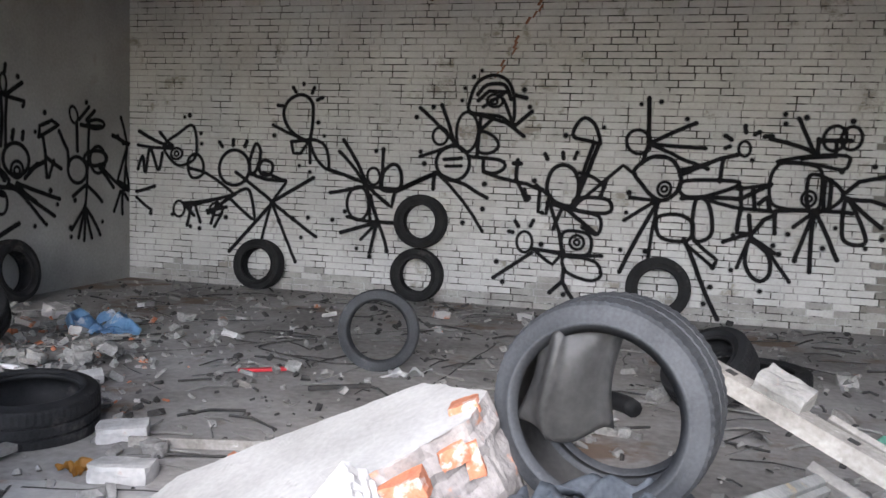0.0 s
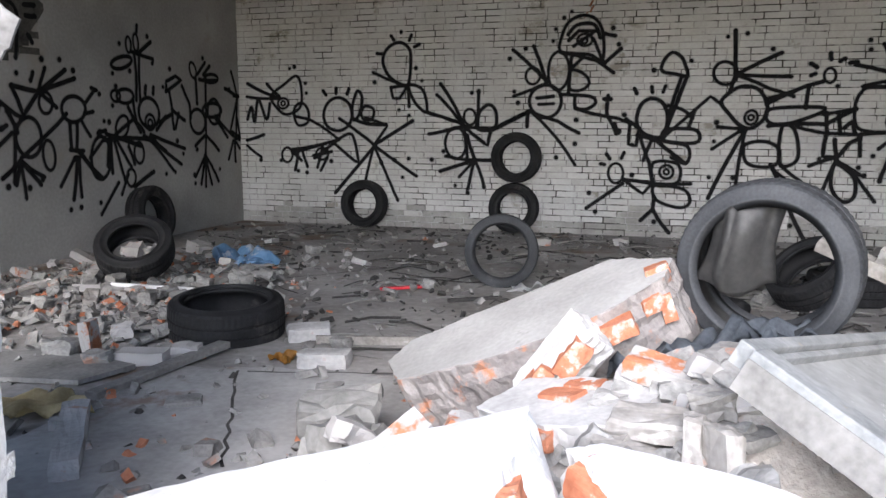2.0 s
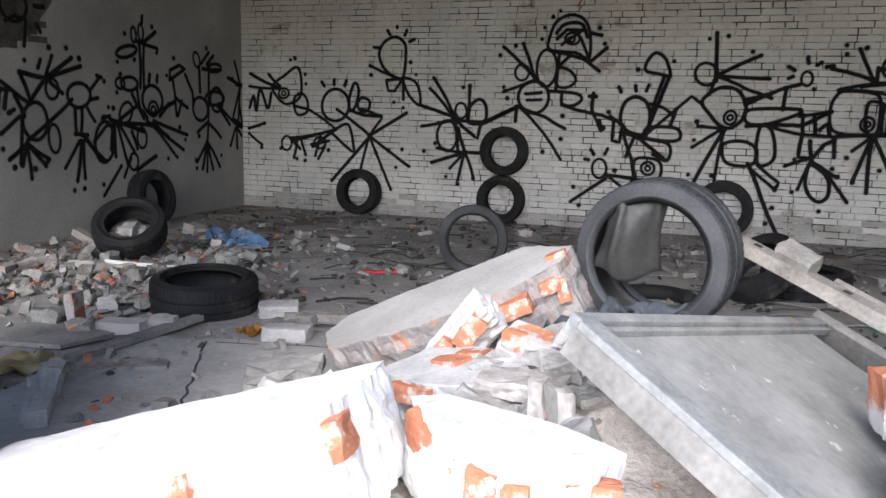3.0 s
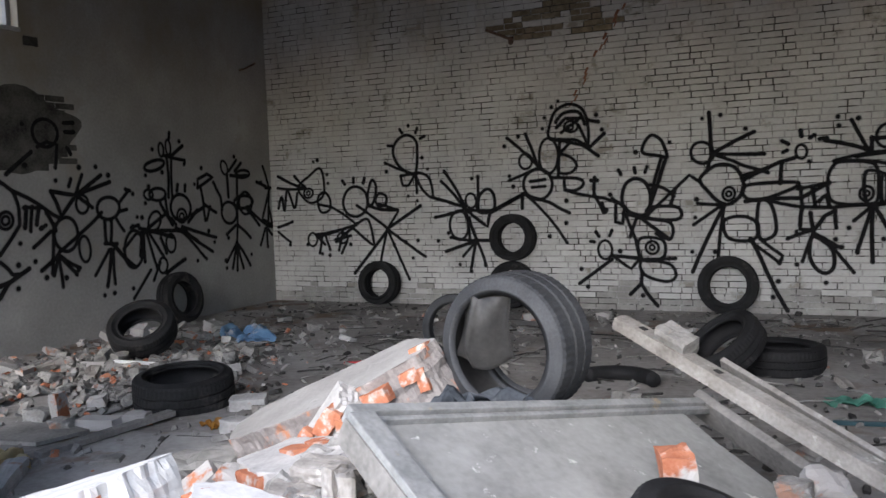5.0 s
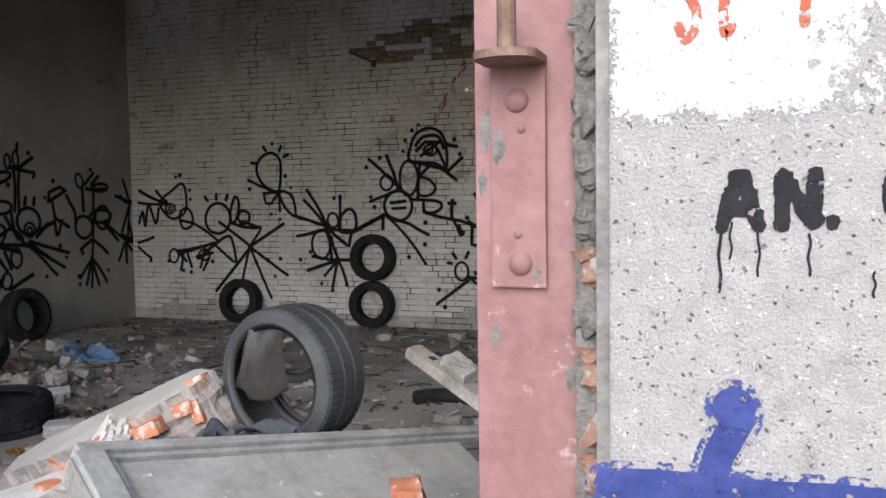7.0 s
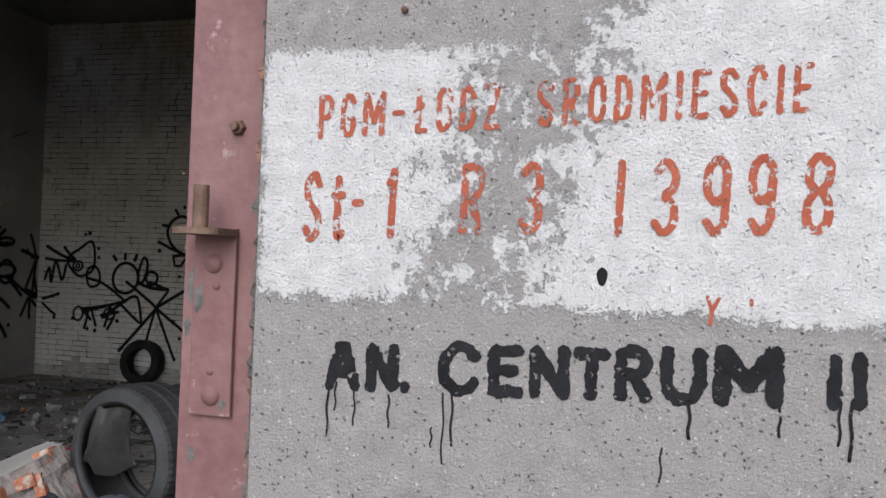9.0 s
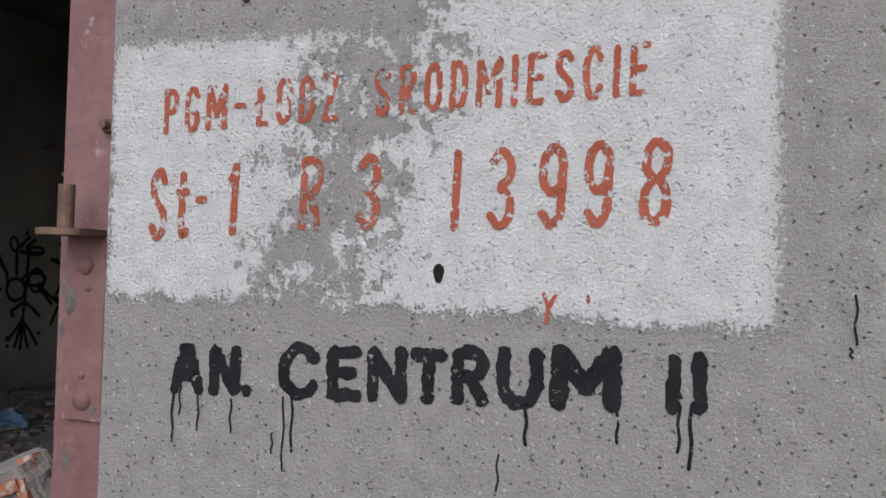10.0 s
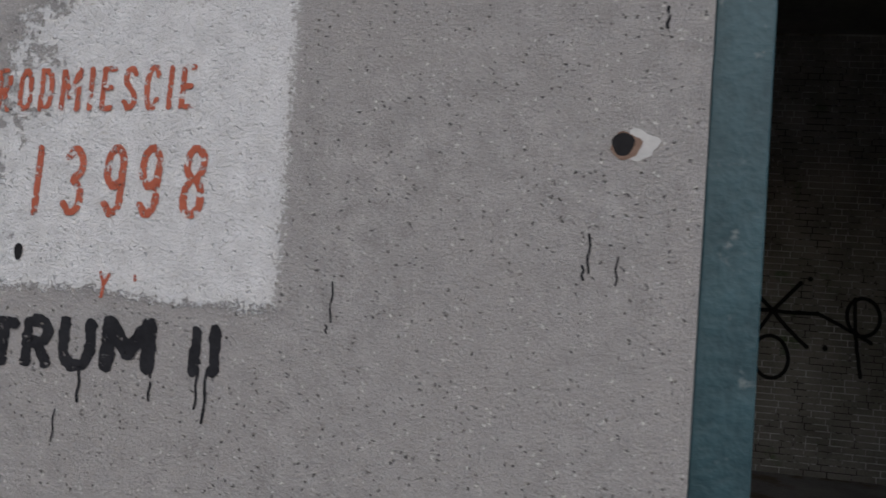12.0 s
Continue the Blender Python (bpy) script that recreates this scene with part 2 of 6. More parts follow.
def tyre(label, m, R=0.31, w=0.19, hole=0.62, material=None, blocks=64, group="old tyres", sag=0.0):
    """A tyre about its x axis: grooved tread, two bulged sidewalls with beads, and the lining inside."""
    material = material or M_RUBBER
    root = thing("tyre", label, "tyre", m, group)
    h = w / 2
    rb = R * hole

    def knobs(k, i, r, x):
        wob = 1 + sag * math.cos(2 * k * math.tau / (blocks * 2))
        lug = (k + (1 if 2 < i < 9 else 0)) % 2
        return (r - (0.0035 if lug and i not in (3, 4, 7, 8) else 0.0)) * wob, x
    bm = bmesh.new()
    lathe(bm, [(R * 0.955, -h * 0.98), (R * 0.985, -h * 0.86), (R * 0.995, -h * 0.5), (R * 0.997, -h * 0.36), (R * 0.965, -h * 0.33), (R * 0.965, -h * 0.24), (R, -h * 0.2), (R, h * 0.2),
               (R * 0.965, h * 0.24), (R * 0.965, h * 0.33), (R * 0.997, h * 0.36), (R * 0.995, h * 0.5), (R * 0.985, h * 0.86), (R * 0.955, h * 0.98)], blocks * 2, knobs)
    part("tread", bm, material, root, "worn tread with cross grooves")

    def round_out(k, i, r, x):
        return r * (1 + sag * math.cos(2 * k * math.tau / 64)), x
    for s in (-1, 1):
        bm = bmesh.new()
        prof = [(R * 0.955, 0.98), (R * 0.90, 1.06), (R * 0.82, 1.1), (R * 0.815, 1.125), (R * 0.79, 1.125), (R * 0.785, 1.1), (R * 0.72, 1.02), (rb * 1.08, 0.90), (rb * 1.07, 0.94), (rb * 1.02, 0.94), (rb, 0.86), (rb * 1.0, 0.72), (rb * 1.06, 0.70)]
        lathe(bm, [(r, s * h * x) for r, x in (prof if s > 0 else prof[::-1])], 64, round_out)
        part("sidewall", bm, material, root, smooth=True)
    bm = bmesh.new()
    prof = [(rb * 1.06, -h * 0.70), (R * 0.78, -h * 0.92), (R * 0.90, -h * 0.84), (R * 0.93, 0), (R * 0.90, h * 0.84), (R * 0.78, h * 0.92), (rb * 1.06, h * 0.70)]
    lathe(bm, prof[::-1], 64, round_out)
    part("lining", bm, M_LINER if material is not M_RUBBER else M_RUBBER, root, smooth=True)
    return root


def ribbon(bm, points, width, closed=False, mi=0):
    """A flat painted stroke through points (x, z), lying in the plane y = 0 with round ends."""
    pts = [Vector((p[0], p[1])) for p in points]
    n = len(pts)
    left, right = [], []
    for i, p in enumerate(pts):
        a = pts[(i - 1) % n] if closed or i else p
        b = pts[(i + 1) % n] if closed or i < n - 1 else p
        d = (b - a).normalized() if (b - a).length > 1e-6 else Vector((1, 0))
        o = Vector((-d.y, d.x)) * width / 2
        left.append(bm.verts.new((p.x + o.x, 0, p.y + o.y)))
        right.append(bm.verts.new((p.x - o.x, 0, p.y - o.y)))
    for i in range(n if closed else n - 1):
        j = (i + 1) % n
        bm.faces.new((right[i], right[j], left[j], left[i])).material_index = mi
    if not closed:
        for p, up in ((pts[0], 0.0007), (pts[-1], 0.00083)):
            dab(bm, p.x, p.y, width / 2, mi=mi, up=up)


def dab(bm, x, z, r, sides=8, mi=0, up=0.0007):
    bm.faces.new([bm.verts.new((x + r * math.cos(k * math.tau / sides), -up, z + r * math.sin(k * math.tau / sides))) for k in range(sides)]).material_index = mi


def oval(cx, cz, rx, rz, tilt=0.0, n=18):
    a = radians(tilt)
    return [(cx + rx * math.cos(t) * math.cos(a) - rz * math.sin(t) * math.sin(a), cz + rx * math.cos(t) * math.sin(a) + rz * math.sin(t) * math.cos(a)) for t in (k * math.tau / n for k in range(n))]


# ---- the hall: x along the front, y into the room ----
XL, XR, YB, ZC = -8.40, 6.2, 9.345, 5.25
GATE_L, GATE_R, PANEL_R, FRONT = -3.62, -0.05, 1.64, 0.41
# lintel height, out of view, set by how much daylight the hall needs
HEAD = 3.9
BRICK_L, BRICK_H, JOINT = 0.25, 0.065, 0.012

bm = bmesh.new()
box(bm, XL - 0.3, XR + 0.3, 0.0, YB + 0.3, -0.3, 0.0)
floor = tagged(finish("floor", bm, M_FLOOR), "dirty cracked concrete floor strewn with debris", "floor", kind="structure")
bm = bmesh.new()
box(bm, XL - 0.4, XR + 0.4, -0.02, YB + 0.4, ZC, ZC + 0.25)
tagged(finish("ceiling", bm, M_CEIL), "dark sooty concrete ceiling of the hall", "ceiling", kind="structure")
bm = bmesh.new()
bm.faces.new([bm.verts.new(c) for c in ((-600, -600, 0), (600, -600, 0), (600, 0.2, 0), (-600, 0.2, 0))])
ground = tagged(finish("ground", bm, M_GROUND), "trodden earth yard in front of the building", "ground", kind="structure")
ground.location.z = 0.12

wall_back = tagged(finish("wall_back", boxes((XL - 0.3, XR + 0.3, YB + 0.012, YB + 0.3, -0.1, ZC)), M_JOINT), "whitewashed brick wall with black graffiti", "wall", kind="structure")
bm = bmesh.new()
WIN = (3.6, 5.09, 3.5, 4.6)
box(bm, XL - 0.3, XL, 0.0, WIN[0], -0.1, ZC)
box(bm, XL - 0.3, XL, WIN[1], YB + 0.012, -0.1, ZC)
box(bm, XL - 0.3, XL, WIN[0], WIN[1], -0.1, WIN[2])
box(bm, XL - 0.3, XL, WIN[0], WIN[1], WIN[3], ZC)
wall_left = tagged(finish("wall_left", bm, M_PLASTER), "grey plastered wall with black graffiti and soot", "wall", kind="structure")
tagged(finish("wall_right", boxes((XR, XR + 0.3, 0.0, YB + 0.012, -0.1, ZC)), M_PLASTER), "grey plastered end wall", "wall", kind="structure")

bm = bmesh.new()
box(bm, -5.75, GATE_L - 0.01, 0.03, FRONT, -0.2, ZC)
# only a lintel here: unseen opening added to brighten the hall's left side
box(bm, -7.5, -5.75, 0.03, FRONT, HEAD, ZC)
box(bm, XL - 0.3, -7.5, 0.03, FRONT, -0.2, ZC)
box(bm, GATE_L - 0.01, GATE_R + 0.02, 0.03, FRONT, HEAD, ZC)
box(bm, PANEL_R - 0.004, 4.2, 0.03, FRONT, HEAD, ZC)
# right pier, out of view, brought in to dim that end of the hall
box(bm, 4.2, XR + 0.3, 0.03, FRONT, -0.2, ZC)
box(bm, GATE_R + 0.02, PANEL_R - 0.004, 0.09, FRONT, -0.2, ZC)
wall_front = tagged(finish("wall_front", bm, M_MORTAR), "thick brick front wall with gate openings, the leftmost unseen and added for light", "wall", kind="structure")

# ---- the concrete panel between the gates ----
panel = tagged(finish("wall_panel", bevelled([(0.0, PANEL_R, 0.0, 0.088, -0.2, ZC)], 0.006), M_PLASTER), "rough grey rendered wall panel with peeling white paint patch", "wall", kind="structure")

# ---- gate posts ----


def gate_post(x0, x1, y0, material, label, deep=0.14):
    root = thing("gate_post", label, "post", pose(x0, y0, 0), "gate posts")
    w = x1 - x0
    part("front_flange", bevelled([(0, w, 0, 0.012, -0.1, HEAD)], 0.003), material, root)
    part("web", bevelled([(0, 0.012, 0.0125, deep, -0.1, HEAD)], 0.003), material, root)
    part("web", bevelled([(w - 0.012, w, 0.0125, deep, -0.1, HEAD)], 0.003), material, root)
    return root


post = gate_post(-0.228, -0.062, 0.152, M_RED, "red-painted steel gate post with a rusty hinge bracket")
old_post = gate_post(-3.79, -3.618, 0.04, M_RED, "chipped red steel gate post beside bare brick", 0.10)
part("edge_strip", bevelled([(0.1722, 0.178, 0.052, 0.099, -0.1, HEAD)], 0.001), M_GREYPAINT, old_post, "pale limewashed edge strip")
part("teal_board", bevelled([(-0.2, 0.09, -0.03, -0.004, 0.0, 1.2)], 0.003), M_TEAL, old_post, "teal board nailed low on the post")
gate_post(1.643, 1.727, 0.03, M_TEAL, "teal-painted steel gate post beside the panel")

# ---- heap of rubble in the gateway ----


def heap(x, y):
    h = 0.62 * math.exp(-(((x + 1.9) / 0.9) ** 2 + ((y - 1.7) / 1.0) ** 2))
    h += 0.42 * math.exp(-(((x + 2.9) / 0.8) ** 2 + ((y - 0.5) / 0.5) ** 2))
    h += 0.16 * math.exp(-(((x + 0.7) / 0.8) ** 2 + ((y - 1.5) / 1.3) ** 2))
    return h


bm = bmesh.new()
NX, NY = 80, 90
grid = [[bm.verts.new((-4.3 + 4.3 * i / NX, -0.5 + 5.0 * j / NY, 0)) for i in range(NX + 1)] for j in range(NY + 1)]
for row in grid:
    for v in row:
        h = heap(v.co.x, v.co.y)
        v.co.z = h * (1 + 0.35 * noise.noise(v.co * 4)) - 0.03 + 0.03 * noise.noise(v.co * 13)
for j in range(NY):
    for i in range(NX):
        bm.faces.new((grid[j][i], grid[j][i + 1], grid[j + 1][i + 1], grid[j + 1][i]))
tagged(finish("rubble_heap", bm, M_DUST, smooth=True), "low heap of dusty crushed brick and plaster", "rubble", kind="stuff")

# ---- tyres ----
UP = pose(0, 0, 0, 0, 0, 90)
FLAT = pose(0, 0, 0, 0, 90, 0)
tyre("black car tyre leaning on the whitewashed wall", pose(-6.47, YB - 0.13, 0.31, -8, 0, 0) @ UP, 0.315)
tyre("black car tyre standing under another tyre", pose(-4.43, YB - 0.13, 0.315, -3, 0, 0) @ UP, 0.315)
tyre("black car tyre stacked on a standing tyre", pose(-4.41, YB - 0.11, 0.945, -4, 0, 0) @ UP, 0.315)
tyre("large black tyre leaning on the whitewashed wall", pose(-1.68, YB - 0.15, 0.35, -8, 0, 0) @ UP, 0.35, 0.2)
tyre("thin grey tyre ring standing on the floor", pose(-3.74, 5.87, 0.31, -6, 0, 8) @ UP, 0.32, 0.08, 0.80, M_RUBBER_GREY)
tyre("wide black tyre lying flat on the floor", pose(-5.09, 3.72, 0.125, 4, 3, 0) @ FLAT, 0.385, 0.245, 0.72)
tyre("black tyre leaning back, full of rubble", pose(-6.90, 5.10, 0.30, -52, 0, 28) @ UP, 0.34, 0.22)
tyre("black tyre leaning on the plastered wall", pose(XL + 0.16, 7.1, 0.33, 0, -10, 0), 0.34, 0.2)
tyre("black tyre lying flat near the back wall", pose(-0.92, 6.22, 0.11) @ FLAT, 0.365, 0.21, 0.66)
tyre("black tyre leaning on a lying tyre", pose(-1.30, 5.78, 0.27, -50, 0, -52) @ UP, 0.33, 0.2, 0.64)
torn_tyre = tyre("torn grey tyre standing on the rubble heap", pose(-1.79, 2.34, 0.885, 0, 0, -12) @ UP, 0.335, 0.27, 0.79, M_RUBBER_GREY, 60)


# ---- whitewashed brick facing of the back wall ----
PAINT_END = 0.42


rng = random.Random(4)


def stained(x, z):
    """Where the whitewash has gone brown from water."""
    a = math.exp(-(((x + 3.7) / 1.1) ** 2 + ((z - 3.75) / 0.30) ** 2))
    b = 0.8 * math.exp(-(((x + 2.6) / 1.2) ** 2 + ((z - 4.4) / 0.5) ** 2))
    return max(a, b) + 0.55 * noise.noise(Vector((x * 1.9, 3.3, z * 5))) + rng.uniform(-0.25, 0.25) > 0.68


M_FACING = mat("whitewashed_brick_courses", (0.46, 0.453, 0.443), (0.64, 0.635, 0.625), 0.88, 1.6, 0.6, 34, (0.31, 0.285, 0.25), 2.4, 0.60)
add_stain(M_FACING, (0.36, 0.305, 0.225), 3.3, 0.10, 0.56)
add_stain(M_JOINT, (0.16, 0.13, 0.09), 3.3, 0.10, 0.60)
M_STAIN = mat("water_stained_brick", (0.10, 0.078, 0.05), (0.30, 0.25, 0.18), 0.9, 7, 0.4, 60)
M_DUSTED = mat("mud_splashed_brick", (0.26, 0.25, 0.235), (0.42, 0.41, 0.39), 0.92, 4, 0.5, 50)


def brick_mesh(name, length, material, depth=0.02):
    bm = bmesh.new()
    b = 0.005
    v = [bm.verts.new(c) for c in ((0, 0.004, 0), (length, 0.004, 0), (length, 0.004, BRICK_H), (0, 0.004, BRICK_H),
                                   (b, 0, b), (length - b, 0, b), (length - b, 0, BRICK_H - b), (b, 0, BRICK_H - b),
                                   (0, depth, 0), (length, depth, 0), (length, depth, BRICK_H), (0, depth, BRICK_H))]
    for q in ((4, 5, 6, 7), (0, 1, 5, 4), (1, 2, 6, 5), (2, 3, 7, 6), (3, 0, 4, 7), (0, 8, 9, 1), (1, 9, 10, 2), (2, 10, 11, 3), (3, 11, 8, 0)):
        bm.faces.new([v[i] for i in q])
    me = bpy.data.meshes.new(name)
    bm.to_mesh(me)
    bm.free()
    me.materials.append(material)
    return me


STEP = BRICK_H + JOINT
verts, faces, kinds = [], [], []
near_bricks = []
for row in range(int(ZC / STEP)):
    z = row * STEP
    x = XL - (0.131 if row % 2 else 0.0) - rng.uniform(0, 0.04)
    while x < XR:
        length = 0.119 if rng.random() < 0.32 else BRICK_L + rng.uniform(-0.008, 0.008)
        x0, x1 = max(x, XL), min(x + length, XR)
        if x1 - x0 > 0.03:
            y = YB + rng.uniform(-0.002, 0.007)
            drop = rng.uniform(-0.004, 0.004)
            kind = 2 if x0 > PAINT_END + 0.05 * math.sin(row * 1.7) else (1 if stained(x0, z) else (3 if z < 0.16 + 0.25 * noise.noise(Vector((x0 * 0.9, 1.0, z))) + rng.gauss(0, 0.04) else 0))
            if -4.3 < x0 < -1.9 and 0.1 < z < 1.85 and kind == 0 and len(near_bricks) < 290:
                near_bricks.append((x0, y, z, x1 - x0))
            else:
                k, b = len(verts), 0.005
                h = z + BRICK_H
                t0, t1 = y + rng.uniform(-0.002, 0.003), y + rng.uniform(-0.002, 0.003)
                verts += [(x0, y + 0.004, z), (x1, y + 0.004, z), (x1, y + 0.004, h), (x0, y + 0.004, h), (x0 + b, t0, z + b + drop), (x1 - b, t1, z + b - drop), (x1 - b, t1, h - b), (x0 + b, t0, h - b),
                          (x0, YB + 0.014, z), (x1, YB + 0.014, z), (x1, YB + 0.014, h), (x0, YB + 0.014, h)]
                for q in ((4, 5, 6, 7), (0, 1, 5, 4), (1, 2, 6, 5), (2, 3, 7, 6), (3, 0, 4, 7), (0, 8, 9, 1), (1, 9, 10, 2), (2, 10, 11, 3), (3, 11, 8, 0)):
                    faces.append([k + i for i in q])
                    kinds.append(kind)
        x += length + JOINT * rng.uniform(0.75, 1.4)
me = bpy.data.meshes.new("brick_facing")
me.from_pydata(verts, [], faces)
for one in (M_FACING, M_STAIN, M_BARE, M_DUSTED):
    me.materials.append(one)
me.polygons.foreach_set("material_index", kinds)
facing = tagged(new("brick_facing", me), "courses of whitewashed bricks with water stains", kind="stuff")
facing.parent = wall_back

# ---- soot-blackened bare brick patch high on the plastered wall ----
soot = bmesh.new()
for row in range(11):
    for k in range(6):
        y = 4.05 + k * 0.262 + (0.13 if row % 2 else 0)
        z = 1.98 + row * STEP
        if math.hypot((y - 4.9) / 0.95, (z - 2.42) / 0.45) + 0.25 * noise.noise(Vector((y * 3, 0, z * 4))) < 1:
            box(soot, XL - 0.005, XL + 0.006, y, y + 0.25, z, z + BRICK_H)
smear = [(5.0 + 0.78 * math.cos(a) * (1 + 0.12 * math.sin(5 * a)), 2.42 + 0.42 * math.sin(a) * (1 + 0.15 * math.cos(4 * a))) for a in (i * math.tau / 40 for i in range(40))]
soot.faces.new([soot.verts.new((XL + 0.0025, y, z)) for y, z in smear])
part("sooty_brick_patch", soot, M_SOOT, wall_left, "bare bricks blackened by soot")

# ---- graffiti ----


def smoothed(pts, closed=False, step=0.03):
    """A curve through the points (Catmull-Rom), sampled evenly."""
    n, fine = len(pts), []
    for i in range(n if closed else n - 1):
        p = [Vector(pts[k % n]) if closed else Vector(pts[min(max(k, 0), n - 1)]) for k in (i - 1, i, i + 1, i + 2)]
        k = max(3, int((p[2] - p[1]).length / step))
        for j in range(k + (not closed and i == n - 2)):
            t = j / k
            q = 0.5 * (2 * p[1] + (p[2] - p[0]) * t + (2 * p[0] - 5 * p[1] + 4 * p[2] - p[3]) * t * t + (3 * p[1] - p[0] - 3 * p[2] + p[3]) * t ** 3)
            fine.append((q.x, q.y))
    return fine


def pairs(flat):
    return [(flat[i], flat[i + 1]) for i in range(0, len(flat), 2)]


def graffiti(wall, label, lines, ovals, dots, width=0.041, material=None, loops=(), bends=()):
    """Sprayed figure of strokes, loops and dots in the wall's own plane (along the wall, height), with a thin fringe of overspray."""
    core, mist = bmesh.new(), bmesh.new()
    r = random.Random(len(lines) * 31 + len(dots))
    layer = 0

    def stroke(points, w, closed=False):
        nonlocal layer
        layer += 1
        for bm, wide_by, back in ((core, w, 0.0), (mist, w + 0.017, 0.0035)):
            k = len(bm.verts)
            ribbon(bm, points, wide_by, closed)
            bm.verts.ensure_lookup_table()
            for v in bm.verts[k:]:
                v.co.y += back - layer * 0.00009
    for flat in lines:
        pts, fine = pairs(flat), []
        for a, b in zip(pts, pts[1:]):
            n = max(3, int(math.dist(a, b) / 0.05))
            bend = r.uniform(-0.03, 0.03) * math.dist(a, b)
            for i in range(n + (b == pts[-1])):
                o = bend * math.sin(i / n * math.pi) + r.uniform(-0.002, 0.002)
                fine.append((a[0] + (b[0] - a[0]) * i / n + o, a[1] + (b[1] - a[1]) * i / n + o))
        stroke(fine, width * r.uniform(0.85, 1.1))
    for flat in bends:
        stroke(smoothed(pairs(flat)), width * r.uniform(0.85, 1.05))
    for flat in loops:
        stroke(smoothed(pairs(flat), True), width * r.uniform(0.85, 1.05), True)
    for cx, cz, rx, rz, tilt in ovals:
        stroke([(x + 0.006 * math.sin(9 * z + cx), z + 0.006 * math.sin(8 * x)) for x, z in oval(cx, cz, rx, rz, tilt, 26)], width * min(1.0, 0.55 + rx * 2), True)
    for x, z in dots:
        layer += 1
        size = width * r.uniform(0.5, 0.72)
        for bm, grow, back in ((core, 0.0, 0.0), (mist, 0.012, 0.0035)):
            k = len(bm.verts)
            dab(bm, x, z, size + grow, 10)
            bm.verts.ensure_lookup_table()
            for v in bm.verts[k:]:
                v.co.y += back - layer * 0.00009
    place = pose(0, YB - 0.006, 0) if wall is wall_back else pose(XL + 0.008, 0, 0, 0, 0, 90)
    ob = part("graffiti", core, material or M_SPRAY, wall, "black sprayed " + label)
    ob.matrix_basis = place
    part("overspray", mist, M_MIST, ob, "thin grey fringe of overspray")
    return ob


graffiti(wall_left, "big-eyed spiky figure",
         [(4.73, 1.86, 4.87, 1.76, 4.93, 1.6, 4.93, 1.4, 4.83, 1.27, 4.67, 1.09), (4.87, 1.76, 5.2, 1.6, 5.47, 1.44), (5.02, 1.59, 4.99, 1.36), (5.1, 1.59, 5.06, 1.32), (5.18, 1.57, 5.14, 1.39), (4.99, 1.58, 5.2, 1.57), (4.67, 1.02, 4.8, 0.88, 4.87, 0.87), (5.01, 0.92, 4.75, 0.79, 4.63, 0.64), (4.64, 0.77, 4.75, 0.79)],
         [(4.77, 1.45, 0.044, 0.046, 0), (4.77, 1.45, 0.088, 0.091, 0)],
         [(4.92, 1.2), (4.88, 0.97), (4.86, 0.72), (5.2, 1.35)], 0.046)
graffiti(wall_left, "loop over the soot patch",
         [(5.58, 2.52, 5.71, 2.53), (5.59, 2.42, 5.71, 2.42), (5.21, 2.24, 5.34, 2.3, 5.47, 2.27, 5.43, 2.01), (5.13, 2.18, 4.81, 1.94), (5.6, 2.24, 5.65, 2.17)],
         [(5.32, 2.4, 0.163, 0.154, 0)],
         [(5.04, 2.48), (5.04, 2.04)], 0.046)
graffiti(wall_left, "spiky figure with an oval body",
         [(5.35, 1.75, 5.68, 1.7, 5.47, 1.47, 5.35, 1.75), (5.68, 1.7, 5.79, 1.94), (5.68, 1.7, 6.06, 1.93), (5.7, 1.71, 6.19, 1.85), (5.68, 1.71, 5.91, 1.55), (5.59, 1.8, 5.63, 1.89), (5.27, 1.52, 5.38, 1.31), (5.08, 1.14, 5.32, 1.31), (5.4, 1.06, 5.9, 1.38, 6.04, 1.49), (5.39, 1.03, 5.16, 0.88), (5.39, 1.03, 5.32, 0.81), (5.39, 1.03, 5.43, 0.67), (5.41, 1.01, 5.63, 0.79), (5.42, 1.02, 5.68, 0.86), (5.36, 1.38, 5.3, 0.83), (5.18, 1.34, 5.26, 1.38)],
         [(5.76, 1.59, 0.088, 0.107, 0), (5.52, 1.26, 0.162, 0.193, 0), (5.76, 1.07, 0.08, 0.151, 0)],
         [(5.75, 2.02), (5.99, 2.03), (6.17, 1.93), (5.42, 1.87), (5.22, 0.8), (5.48, 0.77), (5.65, 0.84), (5.09, 0.99)], 0.046)
graffiti(wall_left, "round-headed stick figure",
         [(6.08, 1.39, 6.08, 1.12), (6.18, 1.39, 6.15, 1.11), (6.06, 1.12, 6.25, 1.1), (6.31, 1.59, 6.47, 1.74), (6.3, 1.49, 6.43, 1.51), (6.26, 1.4, 6.37, 1.25), (6.42, 1.76, 6.5, 1.74), (6.12, 1.04, 5.89, 0.75), (6.15, 1.04, 6.06, 0.6), (6.18, 1.03, 6.18, 0.62), (6.22, 1.07, 6.42, 0.82), (6.18, 1.1, 6.52, 0.79)],
         [(6.14, 1.54, 0.171, 0.133, 0)],
         [(6.54, 1.7), (6.01, 0.5), (6.16, 0.51)], 0.046)
